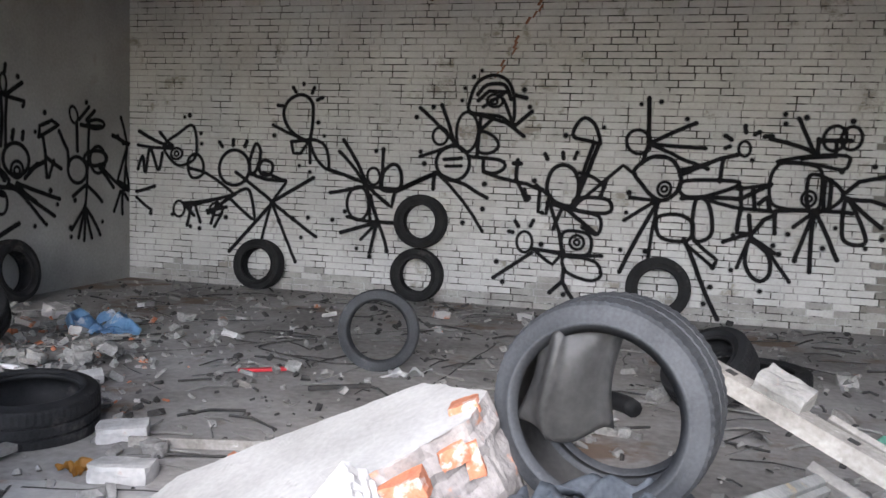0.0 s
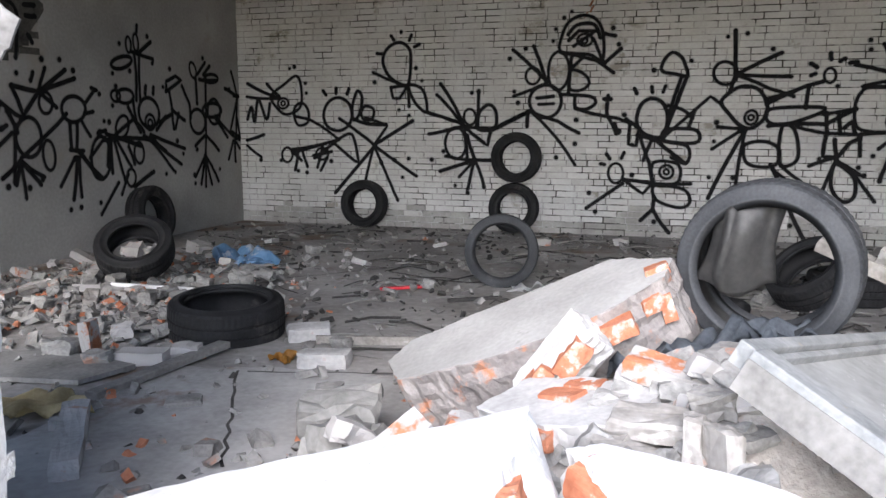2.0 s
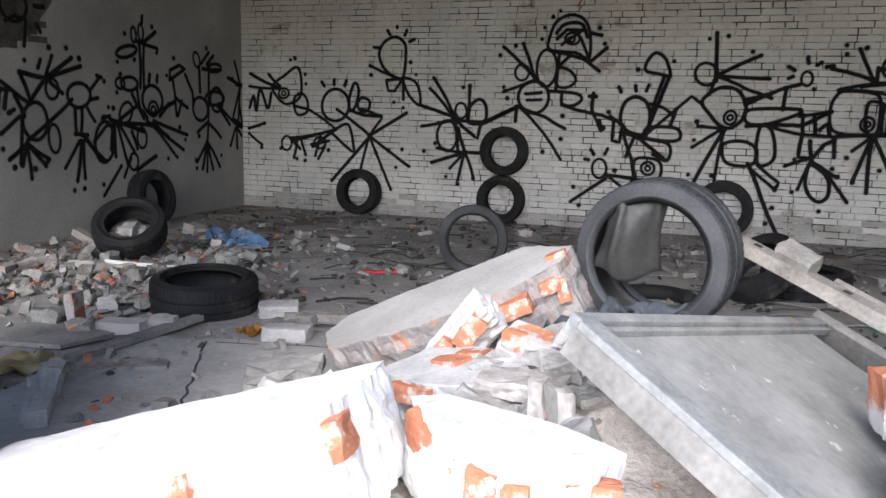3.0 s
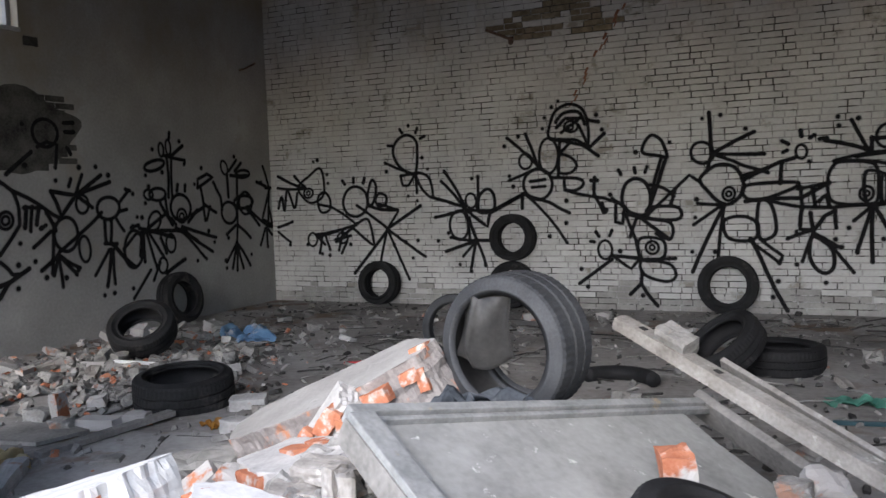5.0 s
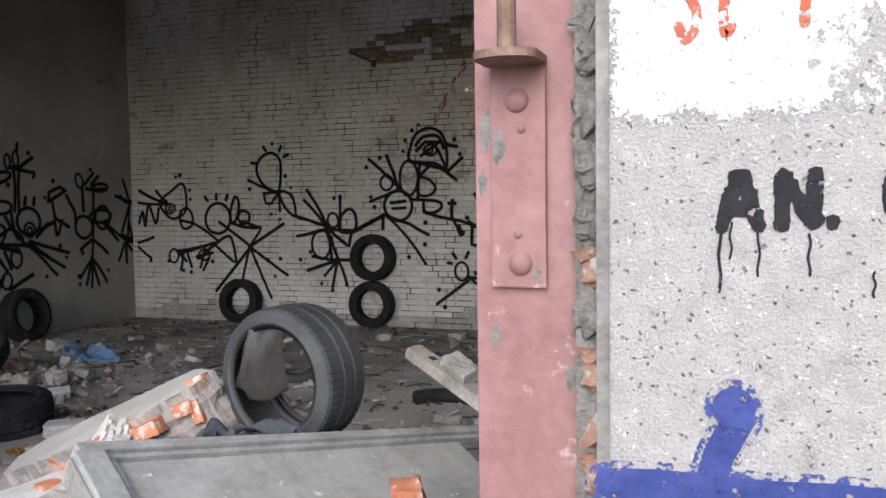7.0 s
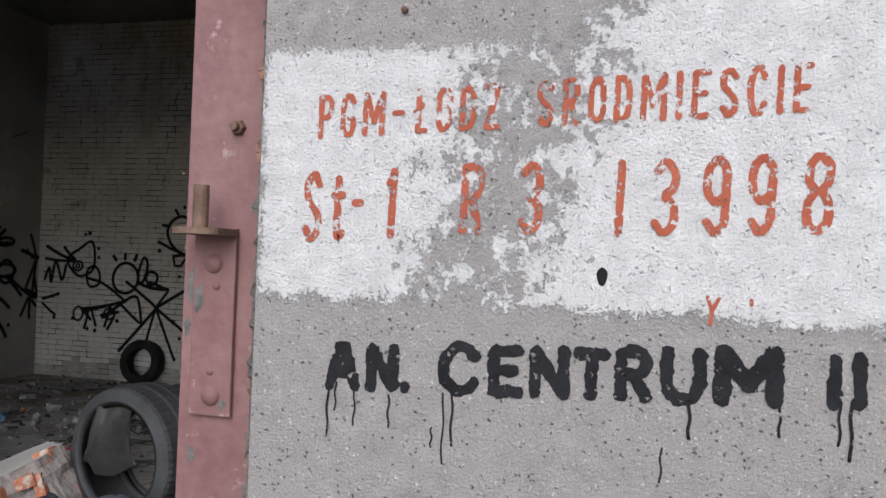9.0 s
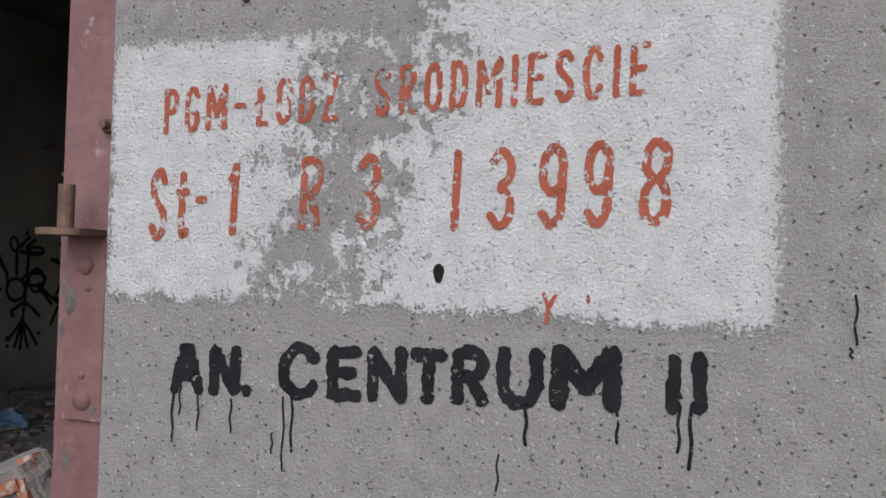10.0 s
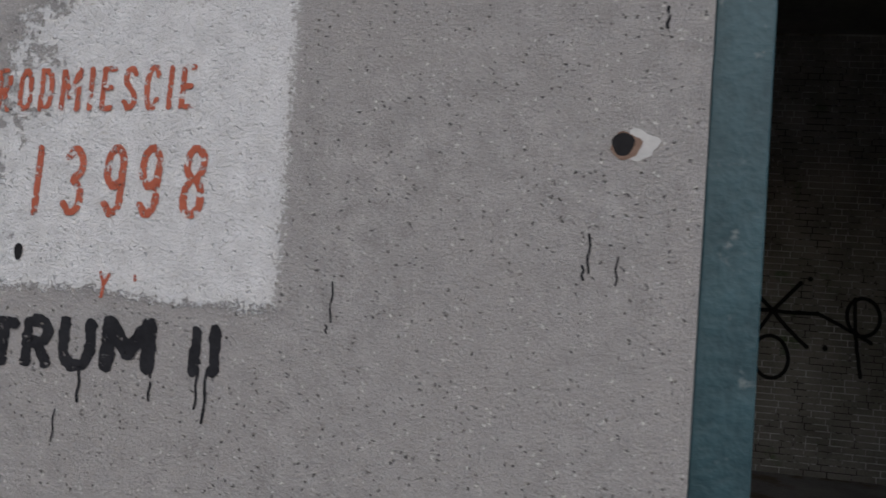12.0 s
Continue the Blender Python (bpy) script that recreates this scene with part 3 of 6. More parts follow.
graffiti(wall_left, "fan-shaped figure",
         [(6.34, 1.02, 6.55, 1.2, 6.87, 1.22), (6.68, 1.21, 6.68, 0.84), (6.73, 1.21, 6.88, 0.74), (6.78, 1.2, 7, 0.89), (6.61, 1.27, 7.19, 1.12), (6.48, 1.28, 6.61, 1.31), (6.66, 1.21, 6.61, 0.92), (6.76, 1.26, 7.1, 1.44), (6.77, 0.73, 6.46, 0.4), (6.94, 0.81, 6.81, 0.59), (7.04, 0.66, 7.36, 0.8)],
         [(6.51, 1.01, 0.152, 0.234, -10), (6.88, 1.35, 0.1, 0.133, -30), (6.98, 0.77, 0.077, 0.1, 0)],
         [(6.59, 1.41), (6.67, 1.4), (6.51, 1.3), (6.46, 0.53), (7.39, 0.81)], 0.046)
graffiti(wall_left, "tall flower-headed figure with an eye",
         [(7.16, 2.15, 7.15, 1.64), (7.24, 2.13, 7.22, 1.64), (7.11, 2.19, 7.5, 2.13, 7.47, 2.07), (7.22, 2.17, 7.46, 2.32), (7.22, 2.41, 7.23, 2.49), (7.09, 1.65, 7.13, 1.4, 7.26, 1.28), (7.31, 1.72, 7.33, 1.81), (7.46, 1.72, 7.47, 1.8), (7.37, 1.25, 8.03, 1.06), (7.37, 1.23, 7.95, 0.87), (7.34, 1.21, 7.78, 0.8), (7.25, 1.24, 7.65, 1.04), (7, 1.57, 7.2, 1.28), (6.87, 1.22, 7.42, 1.18), (6.97, 1.13, 7.06, 0.92)],
         [(7.36, 1.5, 0.187, 0.173, 0), (7.37, 1.39, 0.087, 0.09, 0), (7.37, 1.38, 0.041, 0.041, 0), (6.93, 2.06, 0.175, 0.063, 12), (7.06, 2.26, 0.044, 0.088, 0), (7.19, 2.29, 0.045, 0.097, 0), (6.96, 1.69, 0.142, 0.079, 0), (6.8, 1.69, 0.074, 0.063, 0), (7.15, 1.04, 0.085, 0.121, 0)],
         [(6.91, 2.26), (7.4, 2.38), (6.77, 1.93), (7.06, 1.97), (6.81, 1.79), (6.74, 1.58), (7.88, 1.16), (7.99, 1), (7.63, 0.77), (7.81, 0.78)], 0.046)
graffiti(wall_left, "bent-armed figure",
         [(7.71, 1.76, 7.72, 1.88, 7.91, 1.95, 8.03, 1.91, 7.71, 1.76), (7.77, 1.76, 7.81, 1.54, 7.83, 1.31), (8.03, 1.84, 8.17, 1.62, 8.19, 1.45), (7.68, 1.46, 7.49, 1.3), (7.56, 1.39, 7.78, 1.48), (7.81, 1.54, 8.06, 1.41), (7.86, 1.31, 7.94, 1.5)],
         [],
         [(7.8, 2.03), (7.65, 1.81)], 0.046)
graffiti(wall_left, "leaf-headed figure with a forked foot",
         [(8.33, 1.95, 8.34, 1.62), (8.55, 1.95, 8.53, 1.61), (8.37, 1.99, 8.55, 2.15), (8.5, 1.99, 8.65, 2.11), (8.4, 1.93, 8.78, 1.93), (8.53, 1.61, 8.48, 0.99), (8.26, 1.09, 8.47, 1.21), (8.51, 1.21, 8.79, 1.01), (8.74, 1.43, 9.01, 1.18), (8.47, 0.96, 8.23, 0.69), (8.47, 0.96, 8.35, 0.59), (8.47, 0.96, 8.45, 0.55), (8.47, 0.96, 8.59, 0.57), (8.47, 0.96, 8.75, 0.6)],
         [(8.27, 2.04, 0.066, 0.099, 20), (8.67, 1.95, 0.156, 0.054, 0), (8.33, 1.4, 0.163, 0.155, 0), (8.71, 1.52, 0.143, 0.164, 0), (8.67, 1.54, 0.215, 0.091, 0)],
         [(8.5, 2.2), (8.29, 1.04), (8.21, 0.72), (8.79, 0.76), (8.22, 0.61)], 0.046)
graffiti(wall_left, "spiky figure beside the corner",
         [(9.16, 2.07, 9.29, 1.71, 9.23, 1.17), (8.99, 1.83, 9.21, 1.76), (9.2, 1.74, 9.33, 1.74), (9.2, 1.17, 9.32, 1.14), (9.28, 1.69, 9.09, 1.27, 9.33, 1.17), (8.74, 1.47, 9.23, 1.15), (9.15, 1.13, 9.02, 0.88), (9.19, 1.13, 9.19, 0.84), (9.23, 1.1, 9.31, 1.02), (9.26, 1.46, 9.33, 1.17)],
         [],
         [(9.1, 1.83)], 0.046)
graffiti(wall_back, "zigzag arms and a triangular eye",
         [(-8.27, 1.73, -7.79, 1.7), (-8.25, 1.91, -7.77, 1.71), (-7.95, 1.9, -7.76, 1.73), (-8.29, 1.13, -8.02, 1.21), (-8.29, 1.06, -8.07, 0.9)],
         [(-7.71, 1.63, 0.08, 0.07, 0), (-7.71, 1.63, 0.03, 0.03, 0)],
         [(-7.59, 2.1), (-7.52, 2.12), (-7.36, 1.9), (-7.35, 1.77), (-8.08, 0.86)],
         loops=[(-7.89, 1.73, -7.68, 1.89, -7.5, 2, -7.43, 1.88, -7.44, 1.6, -7.62, 1.49, -7.76, 1.53)],
         bends=[(-8.27, 1.42, -8.2, 1.59, -8.16, 1.38, -8.09, 1.69, -7.97, 1.42, -7.91, 1.64)])
graffiti(wall_back, "leaf beside the round body",
         [(-7.32, 1.42, -6.89, 1.15), (-7.53, 1.46, -7.32, 1.42)],
         [],
         [],
         loops=[(-7.53, 1.58, -7.42, 1.64, -7.33, 1.54, -7.34, 1.38, -7.48, 1.34, -7.54, 1.45)])
graffiti(wall_back, "round-bodied figure with spread legs",
         [(-7.1, 1.8, -7.06, 1.74), (-6.91, 1.83, -6.91, 1.76), (-6.72, 1.82, -6.75, 1.75), (-7.25, 0.9, -6.88, 1.16), (-7.59, 1.01, -6.88, 1.15), (-6.87, 1.43, -6.53, 1.2, -6.37, 1.08), (-6.49, 1.44, -6.18, 1.33, -6.37, 1.08), (-6.67, 1.43, -6.47, 1.36, -6.19, 1.35), (-6.37, 1.08, -5.82, 1.4), (-6.37, 1.08, -5.77, 0.68), (-6.37, 1.07, -6.04, 0.35), (-6.38, 1.05, -6.5, 0.62), (-6.38, 1.05, -6.95, 0.43)],
         [(-6.89, 1.48, 0.21, 0.22, 0)],
         [],
         loops=[(-6.6, 1.79, -6.53, 1.69, -6.58, 1.48, -6.66, 1.41, -6.68, 1.56), (-6.49, 1.59, -6.37, 1.55, -6.39, 1.43, -6.5, 1.41, -6.55, 1.5)],
         bends=[(-6.88, 1.16, -6.69, 1.22, -6.61, 0.93, -6.64, 0.86, -6.96, 1.11)])
graffiti(wall_back, "small many-legged creature",
         [(-7.59, 0.97, -7.21, 1.06), (-7.49, 1.02, -7.55, 0.73), (-7.44, 1.02, -7.36, 0.78), (-7.59, 0.99, -7.45, 0.86), (-7.13, 1.05, -7.21, 0.77), (-7.06, 0.9, -7.16, 0.73), (-7.27, 0.93, -6.99, 0.99)],
         [(-7.67, 0.93, 0.08, 0.1, 0), (-7.14, 0.96, 0.09, 0.08, 0)],
         [(-5.88, 0.91), (-5.97, 0.66), (-6.08, 0.89), (-6.27, 0.85), (-5.87, 1.47), (-7.37, 0.7), (-7.5, 0.72), (-7.76, 0.86), (-7, 0.86)])
graffiti(wall_back, "hanging loop figure",
         [(-6.37, 2.03, -5.88, 1.84), (-6.12, 1.83, -6.09, 1.69, -6, 1.69, -5.89, 1.84), (-6.12, 1.83, -5.87, 1.86), (-5.88, 1.84, -5.87, 1.58), (-5.63, 1.51, -5.25, 1.4), (-6.11, 2.49, -6.07, 2.43), (-5.83, 2.49, -5.86, 2.42), (-6.31, 2.27, -6.24, 2.26), (-5.79, 2.34, -5.72, 2.37), (-5.97, 2.54, -5.97, 2.52)],
         [],
         [(-5.77, 2.07), (-6.35, 1.9), (-5.69, 1.91), (-6.01, 1.54)],
         loops=[(-5.88, 1.87, -5.84, 2.22, -5.89, 2.35, -6.01, 2.4, -6.16, 2.33, -6.23, 2.18, -6.17, 2.01, -6.03, 1.89), (-5.87, 1.86, -5.71, 1.82, -5.64, 1.7, -5.63, 1.51, -5.75, 1.59, -5.83, 1.71)])
graffiti(wall_back, "sprawling many-armed figure",
         [(-5.44, 1.87, -5.13, 1.36), (-5.49, 1.73, -5.16, 1.36), (-5.63, 1.51, -5.15, 1.36), (-5.6, 1.23, -5.13, 1.33), (-4.93, 1.75, -4.94, 1.34), (-5.13, 1.34, -4.81, 1.09, -4.77, 1.27, -4.28, 1.51), (-5.12, 1.31, -5.08, 0.93), (-5.15, 1.33, -4.7, 1.31)],
         [(-5.05, 1.45, 0.08, 0.1, 0), (-5.23, 1.11, 0.14, 0.2, 0)],
         [],
         loops=[(-4.95, 1.31, -4.92, 1.5, -4.8, 1.6, -4.71, 1.53, -4.7, 1.35, -4.8, 1.28)])
graffiti(wall_back, "fan of legs",
         [(-4.98, 0.9, -5.37, 0.95), (-4.98, 0.9, -5.45, 0.75), (-4.99, 0.89, -5.19, 0.68), (-4.99, 0.88, -5.07, 0.53), (-4.97, 0.88, -4.85, 0.56), (-4.77, 0.9, -4.98, 0.9), (-5.08, 1.22, -4.97, 0.9)],
         [],
         [(-5.24, 0.57), (-5.07, 0.48), (-4.86, 0.56), (-5.4, 1.01), (-5.56, 0.9), (-4.93, 1.77), (-5.02, 1.75)])
graffiti(wall_back, "tall crowned figure",
         [(-3.8, 2.36, -3.68, 2.47, -3.45, 2.46), (-3.74, 2.29, -3.51, 2.44), (-3.89, 2.22, -3.37, 2.09), (-3.37, 2.43, -3.24, 2.4), (-3.38, 2.07, -3.17, 2.25), (-3.47, 2.13, -3.25, 1.97), (-3.51, 2.38, -3.38, 2.07)],
         [(-3.6, 2.36, 0.09, 0.07, 0), (-3.61, 2.35, 0.04, 0.03, 0)],
         [(-3.77, 2.7), (-3.86, 2.63), (-3.96, 2.5), (-3.99, 2.36), (-3.27, 2.49), (-3.2, 2.3)],
         loops=[(-3.89, 2.23, -3.88, 2.43, -3.8, 2.58, -3.64, 2.65, -3.48, 2.6, -3.39, 2.43, -3.39, 2.12, -3.55, 2.19)],
         bends=[(-3.81, 2.43, -3.7, 2.54, -3.5, 2.54, -3.42, 2.38)])
graffiti(wall_back, "long-necked middle of the crowned figure",
         [(-3.76, 2.18, -3.79, 1.73), (-3.62, 2.16, -3.77, 2.02), (-4.49, 2.27, -4.05, 1.87), (-4.23, 2.31, -4.07, 1.89), (-4.48, 1.7, -4.08, 1.85)],
         [(-3.92, 2, 0.13, 0.23, 0), (-4.24, 1.95, 0.09, 0.1, 0)],
         [(-4.53, 2.16), (-4.33, 2.28), (-4.42, 1.62), (-4.47, 1.76)],
         loops=[(-3.77, 2, -3.62, 1.97, -3.54, 1.86, -3.63, 1.77, -3.78, 1.79)])
graffiti(wall_back, "round belly and reaching arms",
         [(-4.18, 1.68, -3.97, 1.7), (-4.16, 1.6, -3.97, 1.61), (-4.28, 1.52, -3.93, 1.4, -3.65, 1.25), (-4.26, 1.52, -3.69, 0.86), (-4.29, 1.52, -4.3, 1.33), (-4.28, 1.52, -4.68, 1.33), (-3.71, 1.55, -3.19, 1.43, -3.01, 1.37), (-3.31, 1.7, -3.32, 1.47), (-3.36, 1.66, -3.27, 1.66), (-3.3, 1.44, -3.2, 1.24)],
         [(-4.07, 1.64, 0.2, 0.2, 0)],
         [(-3.69, 1.41), (-3.7, 1.12), (-3.93, 0.95), (-3.17, 1.28)],
         bends=[(-3.89, 1.72, -3.52, 1.69, -3.46, 1.61, -3.57, 1.54, -3.7, 1.56, -3.71, 1.7)])
graffiti(wall_back, "round-bodied figure with a long neck",
         [(-3, 1.78, -2.97, 1.72), (-2.8, 1.8, -2.79, 1.73), (-2.64, 1.81, -2.67, 1.73), (-2.4, 1.92, -2.51, 1.6, -2.64, 1.21), (-2.46, 1.92, -2.59, 1.48), (-2.64, 1.21, -2.25, 1.57, -2.13, 1.68, -2, 1.59), (-2.3, 1.52, -2.36, 1.32)],
         [],
         [(-2.36, 2.09), (-3.17, 1.27), (-3.11, 1.47), (-2.78, 1.99)],
         loops=[(-2.96, 1.46, -2.91, 1.6, -2.8, 1.66, -2.68, 1.62, -2.61, 1.48, -2.62, 1.29, -2.69, 1.2, -2.86, 1.24, -2.95, 1.34), (-2.69, 1.98, -2.67, 2.1, -2.58, 2.19, -2.48, 2.14, -2.43, 2.05, -2.4, 1.92, -2.53, 1.94), (-2.63, 1.29, -2.31, 1.3, -2.23, 1.22, -2.29, 1.14, -2.62, 1.16)],
         bends=[(-2.61, 1.58, -2.44, 1.53, -2.32, 1.43)])
graffiti(wall_back, "hanging folds under the round body",
         [(-3.04, 1.38, -3.05, 1.12, -2.96, 1.1, -2.93, 1.31), (-2.96, 1.33, -3.09, 1.42), (-2.95, 1.23, -2.74, 1.17, -2.39, 0.9), (-2.91, 1.19, -2.8, 0.9, -2.75, 0.64), (-2.87, 0.93, -2.78, 1.17), (-3.22, 1.37, -3.18, 1.25)],
         [],
         [],
         bends=[(-2.74, 1.17, -2.37, 1.1, -2.37, 0.9, -2.55, 0.97)])
graffiti(wall_back, "small crouching figure with an eye",
         [(-3.38, 0.88, -3.33, 0.87), (-3.31, 1, -3.27, 0.94), (-3.1, 1.02, -3.13, 0.95), (-3.1, 0.69, -2.75, 0.65, -2.31, 0.66), (-3.1, 0.65, -3.54, 0.33), (-3.06, 0.67, -2.86, 0.53, -2.74, 0.67), (-2.73, 0.49, -2.74, 0.34, -2.88, 0.2), (-2.74, 0.34, -2.54, 0.06)],
         [(-3.19, 0.77, 0.09, 0.12, 0), (-2.59, 0.8, 0.08, 0.08, 0), (-2.59, 0.8, 0.03, 0.03, 0)],
         [(-3.51, 0.52), (-3.43, 0.29), (-2.72, 0.19), (-3, 0.75)],
         loops=[(-2.75, 0.9, -2.49, 0.9, -2.43, 0.78, -2.49, 0.65, -2.73, 0.65), (-2.73, 0.63, -2.52, 0.62, -2.36, 0.57, -2.31, 0.44, -2.41, 0.37, -2.61, 0.41, -2.73, 0.49)])
graffiti(wall_back, "big-eyed figure with long legs",
         [(-1.89, 2.42, -1.87, 1.93), (-1.85, 1.93, -1.38, 2.16), (-1.85, 1.92, -1.27, 1.89), (-1.83, 1.91, -1.49, 1.76, -1.23, 1.67), (-1.86, 1.93, -1.92, 1.73), (-1.73, 1.3, -2.11, 0.49), (-1.73, 1.29, -1.81, 0.61), (-1.76, 1.3, -2.09, 1.07), (-1.73, 1.31, -2.04, 1.33)],
         [(-1.67, 1.44, 0.07, 0.08, 0), (-1.67, 1.44, 0.03, 0.03, 0), (-1.98, 1.94, 0.13, 0.13, 0)],
         [(-1.97, 2.35), (-1.76, 2.38), (-1.48, 2.2), (-2.07, 1.16), (-1.84, 0.74), (-2.11, 0.74), (-2.05, 1.38)],
         loops=[(-2.01, 1.61, -1.91, 1.73, -1.78, 1.79, -1.62, 1.76, -1.52, 1.62, -1.51, 1.48, -1.58, 1.37, -1.69, 1.31, -1.81, 1.36, -1.91, 1.47)])
graffiti(wall_back, "loops between the long legs",
         [(-1.44, 0.9, -1.24, 0.46, -1.03, 0.04), (-1.41, 0.84, -1.11, 0.6), (-1.33, 0.89, -1.08, 0.69, -1.12, 0.6)],
         [],
         [(-1.13, 0.39), (-1.19, 0.2)],
         loops=[(-1.74, 1.1, -1.62, 1.16, -1.46, 1.15, -1.35, 1.06, -1.38, 0.9, -1.54, 0.87, -1.7, 0.92), (-1.33, 1.34, -1.23, 1.33, -1.17, 1.2, -1.15, 0.99, -1.22, 0.9, -1.33, 0.9, -1.36, 1.11)])
graffiti(wall_back, "reaching arms with a small head",
         [(-1.52, 1.59, -1.1, 1.79, -0.94, 1.83), (-1.5, 1.65, -1.23, 1.73), (-1.08, 1.78, -1.1, 1.54), (-1.08, 2.03, -1.01, 1.99), (-0.88, 2.14, -0.87, 2.07), (-0.78, 2.05, -0.73, 2.08), (-0.68, 2.03, -0.6, 2.04), (-1.07, 1.9, -1.02, 1.92), (-1.49, 1.34, -0.88, 1.36, -0.58, 1.53), (-1.19, 1.33, -0.87, 1.26, -0.52, 1.24)],
         [(-0.87, 1.9, 0.06, 0.08, 0)],
         [(-0.79, 1.78), (-1.78, 1.29)],
         loops=[(-1.47, 1.53, -0.95, 1.55, -0.94, 1.49, -1.3, 1.36, -1.49, 1.39)])
graffiti(wall_back, "knotted figure with a hanging loop",
         [(-0.91, 1.47, -0.59, 1.53), (-0.88, 1.49, -0.86, 1.26), (-0.76, 1.49, -0.73, 1.26), (-0.69, 1.32, -0.61, 1.4, -0.58, 1.26), (-0.87, 1.25, -0.89, 1, -0.74, 0.99, -0.63, 1.15, -0.52, 1.21), (-0.78, 1.19, -0.75, 0.99), (-1.03, 0.89, -0.76, 0.99), (-0.75, 0.97, -0.87, 0.62), (-0.74, 0.95, -0.5, 0.8), (-0.57, 0.83, -0.33, 0.5), (-0.52, 1.19, -0.51, 1.01)],
         [],
         [(-0.62, 0.38), (-0.93, 0.59), (-0.52, 0.88), (-0.46, 0.79), (-0.93, 0.97), (-0.38, 1.01)],
         loops=[(-0.76, 0.91, -0.79, 0.69, -0.72, 0.54, -0.62, 0.49, -0.54, 0.56, -0.54, 0.72, -0.61, 0.83)])
graffiti(wall_back, "square-headed figure with one eye",
         [(-0.62, 2.01, -0.16, 1.87), (-0.35, 2.23, -0.18, 1.88), (-0.15, 2.02, -0.15, 1.86), (-0.13, 2, 0.17, 2.01), (-0.52, 1.25, 0.23, 1.26), (-0.05, 1.58, -0.05, 1.29), (0, 1.6, 0, 1.28), (-0.15, 1.23, -0.3, 0.73), (-0.14, 1.23, -0.14, 0.62), (-0.11, 1.23, 0.12, 0.76), (-0.17, 1.23, -0.33, 1.09)],
         [(-0.2, 1.4, 0.07, 0.08, 0), (-0.2, 1.4, 0.03, 0.03, 0)],
         [(-0.49, 2.27), (-0.28, 2.24), (-0.48, 2.17), (0.17, 2.21), (-0.03, 0.88), (-0.29, 0.73), (0.08, 1.1)],
         loops=[(-0.59, 1.4, -0.59, 1.61, -0.52, 1.74, -0.41, 1.77, -0.21, 1.75, -0.1, 1.69, -0.08, 1.47, -0.11, 1.29, -0.29, 1.27, -0.52, 1.3), (-0.54, 1.77, -0.15, 1.85, 0.14, 1.85, 0.16, 1.78, 0.1, 1.71, -0.2, 1.76)])
graffiti(wall_back, "winged body beside the square head",
         [(-0.3, 1.81, 0.03, 1.84, 0.03, 1.99), (0.13, 1.45, 0.27, 1.59, 0.52, 1.65, 0.69, 1.63), (0.13, 1.42, 0.39, 1.4, 0.69, 1.32), (0.17, 1.42, 0.52, 1.12)],
         [(0.01, 2.03, 0.11, 0.13, 0), (0.17, 2.03, 0.1, 0.12, 0)],
         [(0.41, 1.75), (0.38, 0.9), (0.1, 1.69), (0.53, 1)],
         loops=[(-0.21, 1.63, -0.01, 1.6, 0.13, 1.45, 0.02, 1.31, -0.19, 1.27), (0.17, 1.41, 0.16, 0.99, 0.38, 0.98), (0.59, 1.56, 0.72, 1.61, 0.83, 1.48, 0.74, 1.33, 0.6, 1.39)])
graffiti(wall_back, "fan-shaped figure far along the wall", [(3.5, 1.9, 3.2, 2.2), (3.5, 1.9, 3.8, 2.25), (3.5, 1.9, 3.0, 1.9), (3.5, 1.9, 4.0, 1.9), (3.5, 1.9, 3.9, 1.5), (3.5, 1.9, 3.2, 1.4), (4.0, 1.9, 4.6, 1.6), (4.4, 2.1, 4.5, 1.2)], [(4.5, 1.9, 0.18, 0.22, 0), (3.5, 1.35, 0.2, 0.25, 0)], [(3.1, 2.25), (3.9, 2.3), (4.1, 1.5)])

# red-brown crack running up the wall
bm = bmesh.new()
r = random.Random(8)
for k in range(26):
    s = k / 26
    x, z = -3.62 + 1.05 * s + 0.03 * math.sin(k * 1.9), 2.62 + 1.75 * s
    w = 0.004 + 0.016 * abs(math.sin(k * 0.9)) * (0.4 + s)
    if k in (3, 7, 8, 13, 18):
        continue
    vs = [bm.verts.new((x + a, YB - 0.0035, z + c)) for a, c in ((-w, 0), (w * 0.8, -0.01), (w + 0.045, 0.066), (0.035 - w * 0.6, 0.076))]
    bm.faces.new(vs)
part("crack", bm, mat("raw_brick_crack", (0.18, 0.08, 0.05), (0.30, 0.15, 0.10), 0.95, 9, 0.3, 60), wall_back, "red-brown crack through the whitewash")

# iron hooks and pegs left in the walls
bm = bmesh.new()
tube(bm, [(-4.75, YB + 0.01, 3.72), (-4.55, YB - 0.03, 3.63), (-4.38, YB - 0.09, 3.55), (-4.33, YB - 0.10, 3.56)], 0.018)
tube(bm, [(-4.40, YB + 0.01, 3.52), (-4.36, YB - 0.09, 3.55)], 0.035)
tagged(finish("iron_hook", bm, M_RUST), "rusty iron hook bent out of the brick wall", "hook")
bm = bmesh.new()
tube(bm, [(XL - 0.02, 8.75, 3.46), (XL + 0.25, 8.6, 3.46), (XL + 0.62, 8.3, 3.45)], 0.014)
tagged(finish("iron_rod", bm, M_RUST), "thin rusty rod sticking out of the plastered wall", "rod")
# the vent is a solid dark block, coloured as the shade in a hole
vent = thing("wall_vent", "dark block painting the shade of a small vent hole in the plastered wall", "vent", pose(XL, 5.22, 3.38))
part("vent_shade", boxes((-0.01, 0.012, -0.09, 0.09, -0.05, 0.05)), M_DARK, vent)

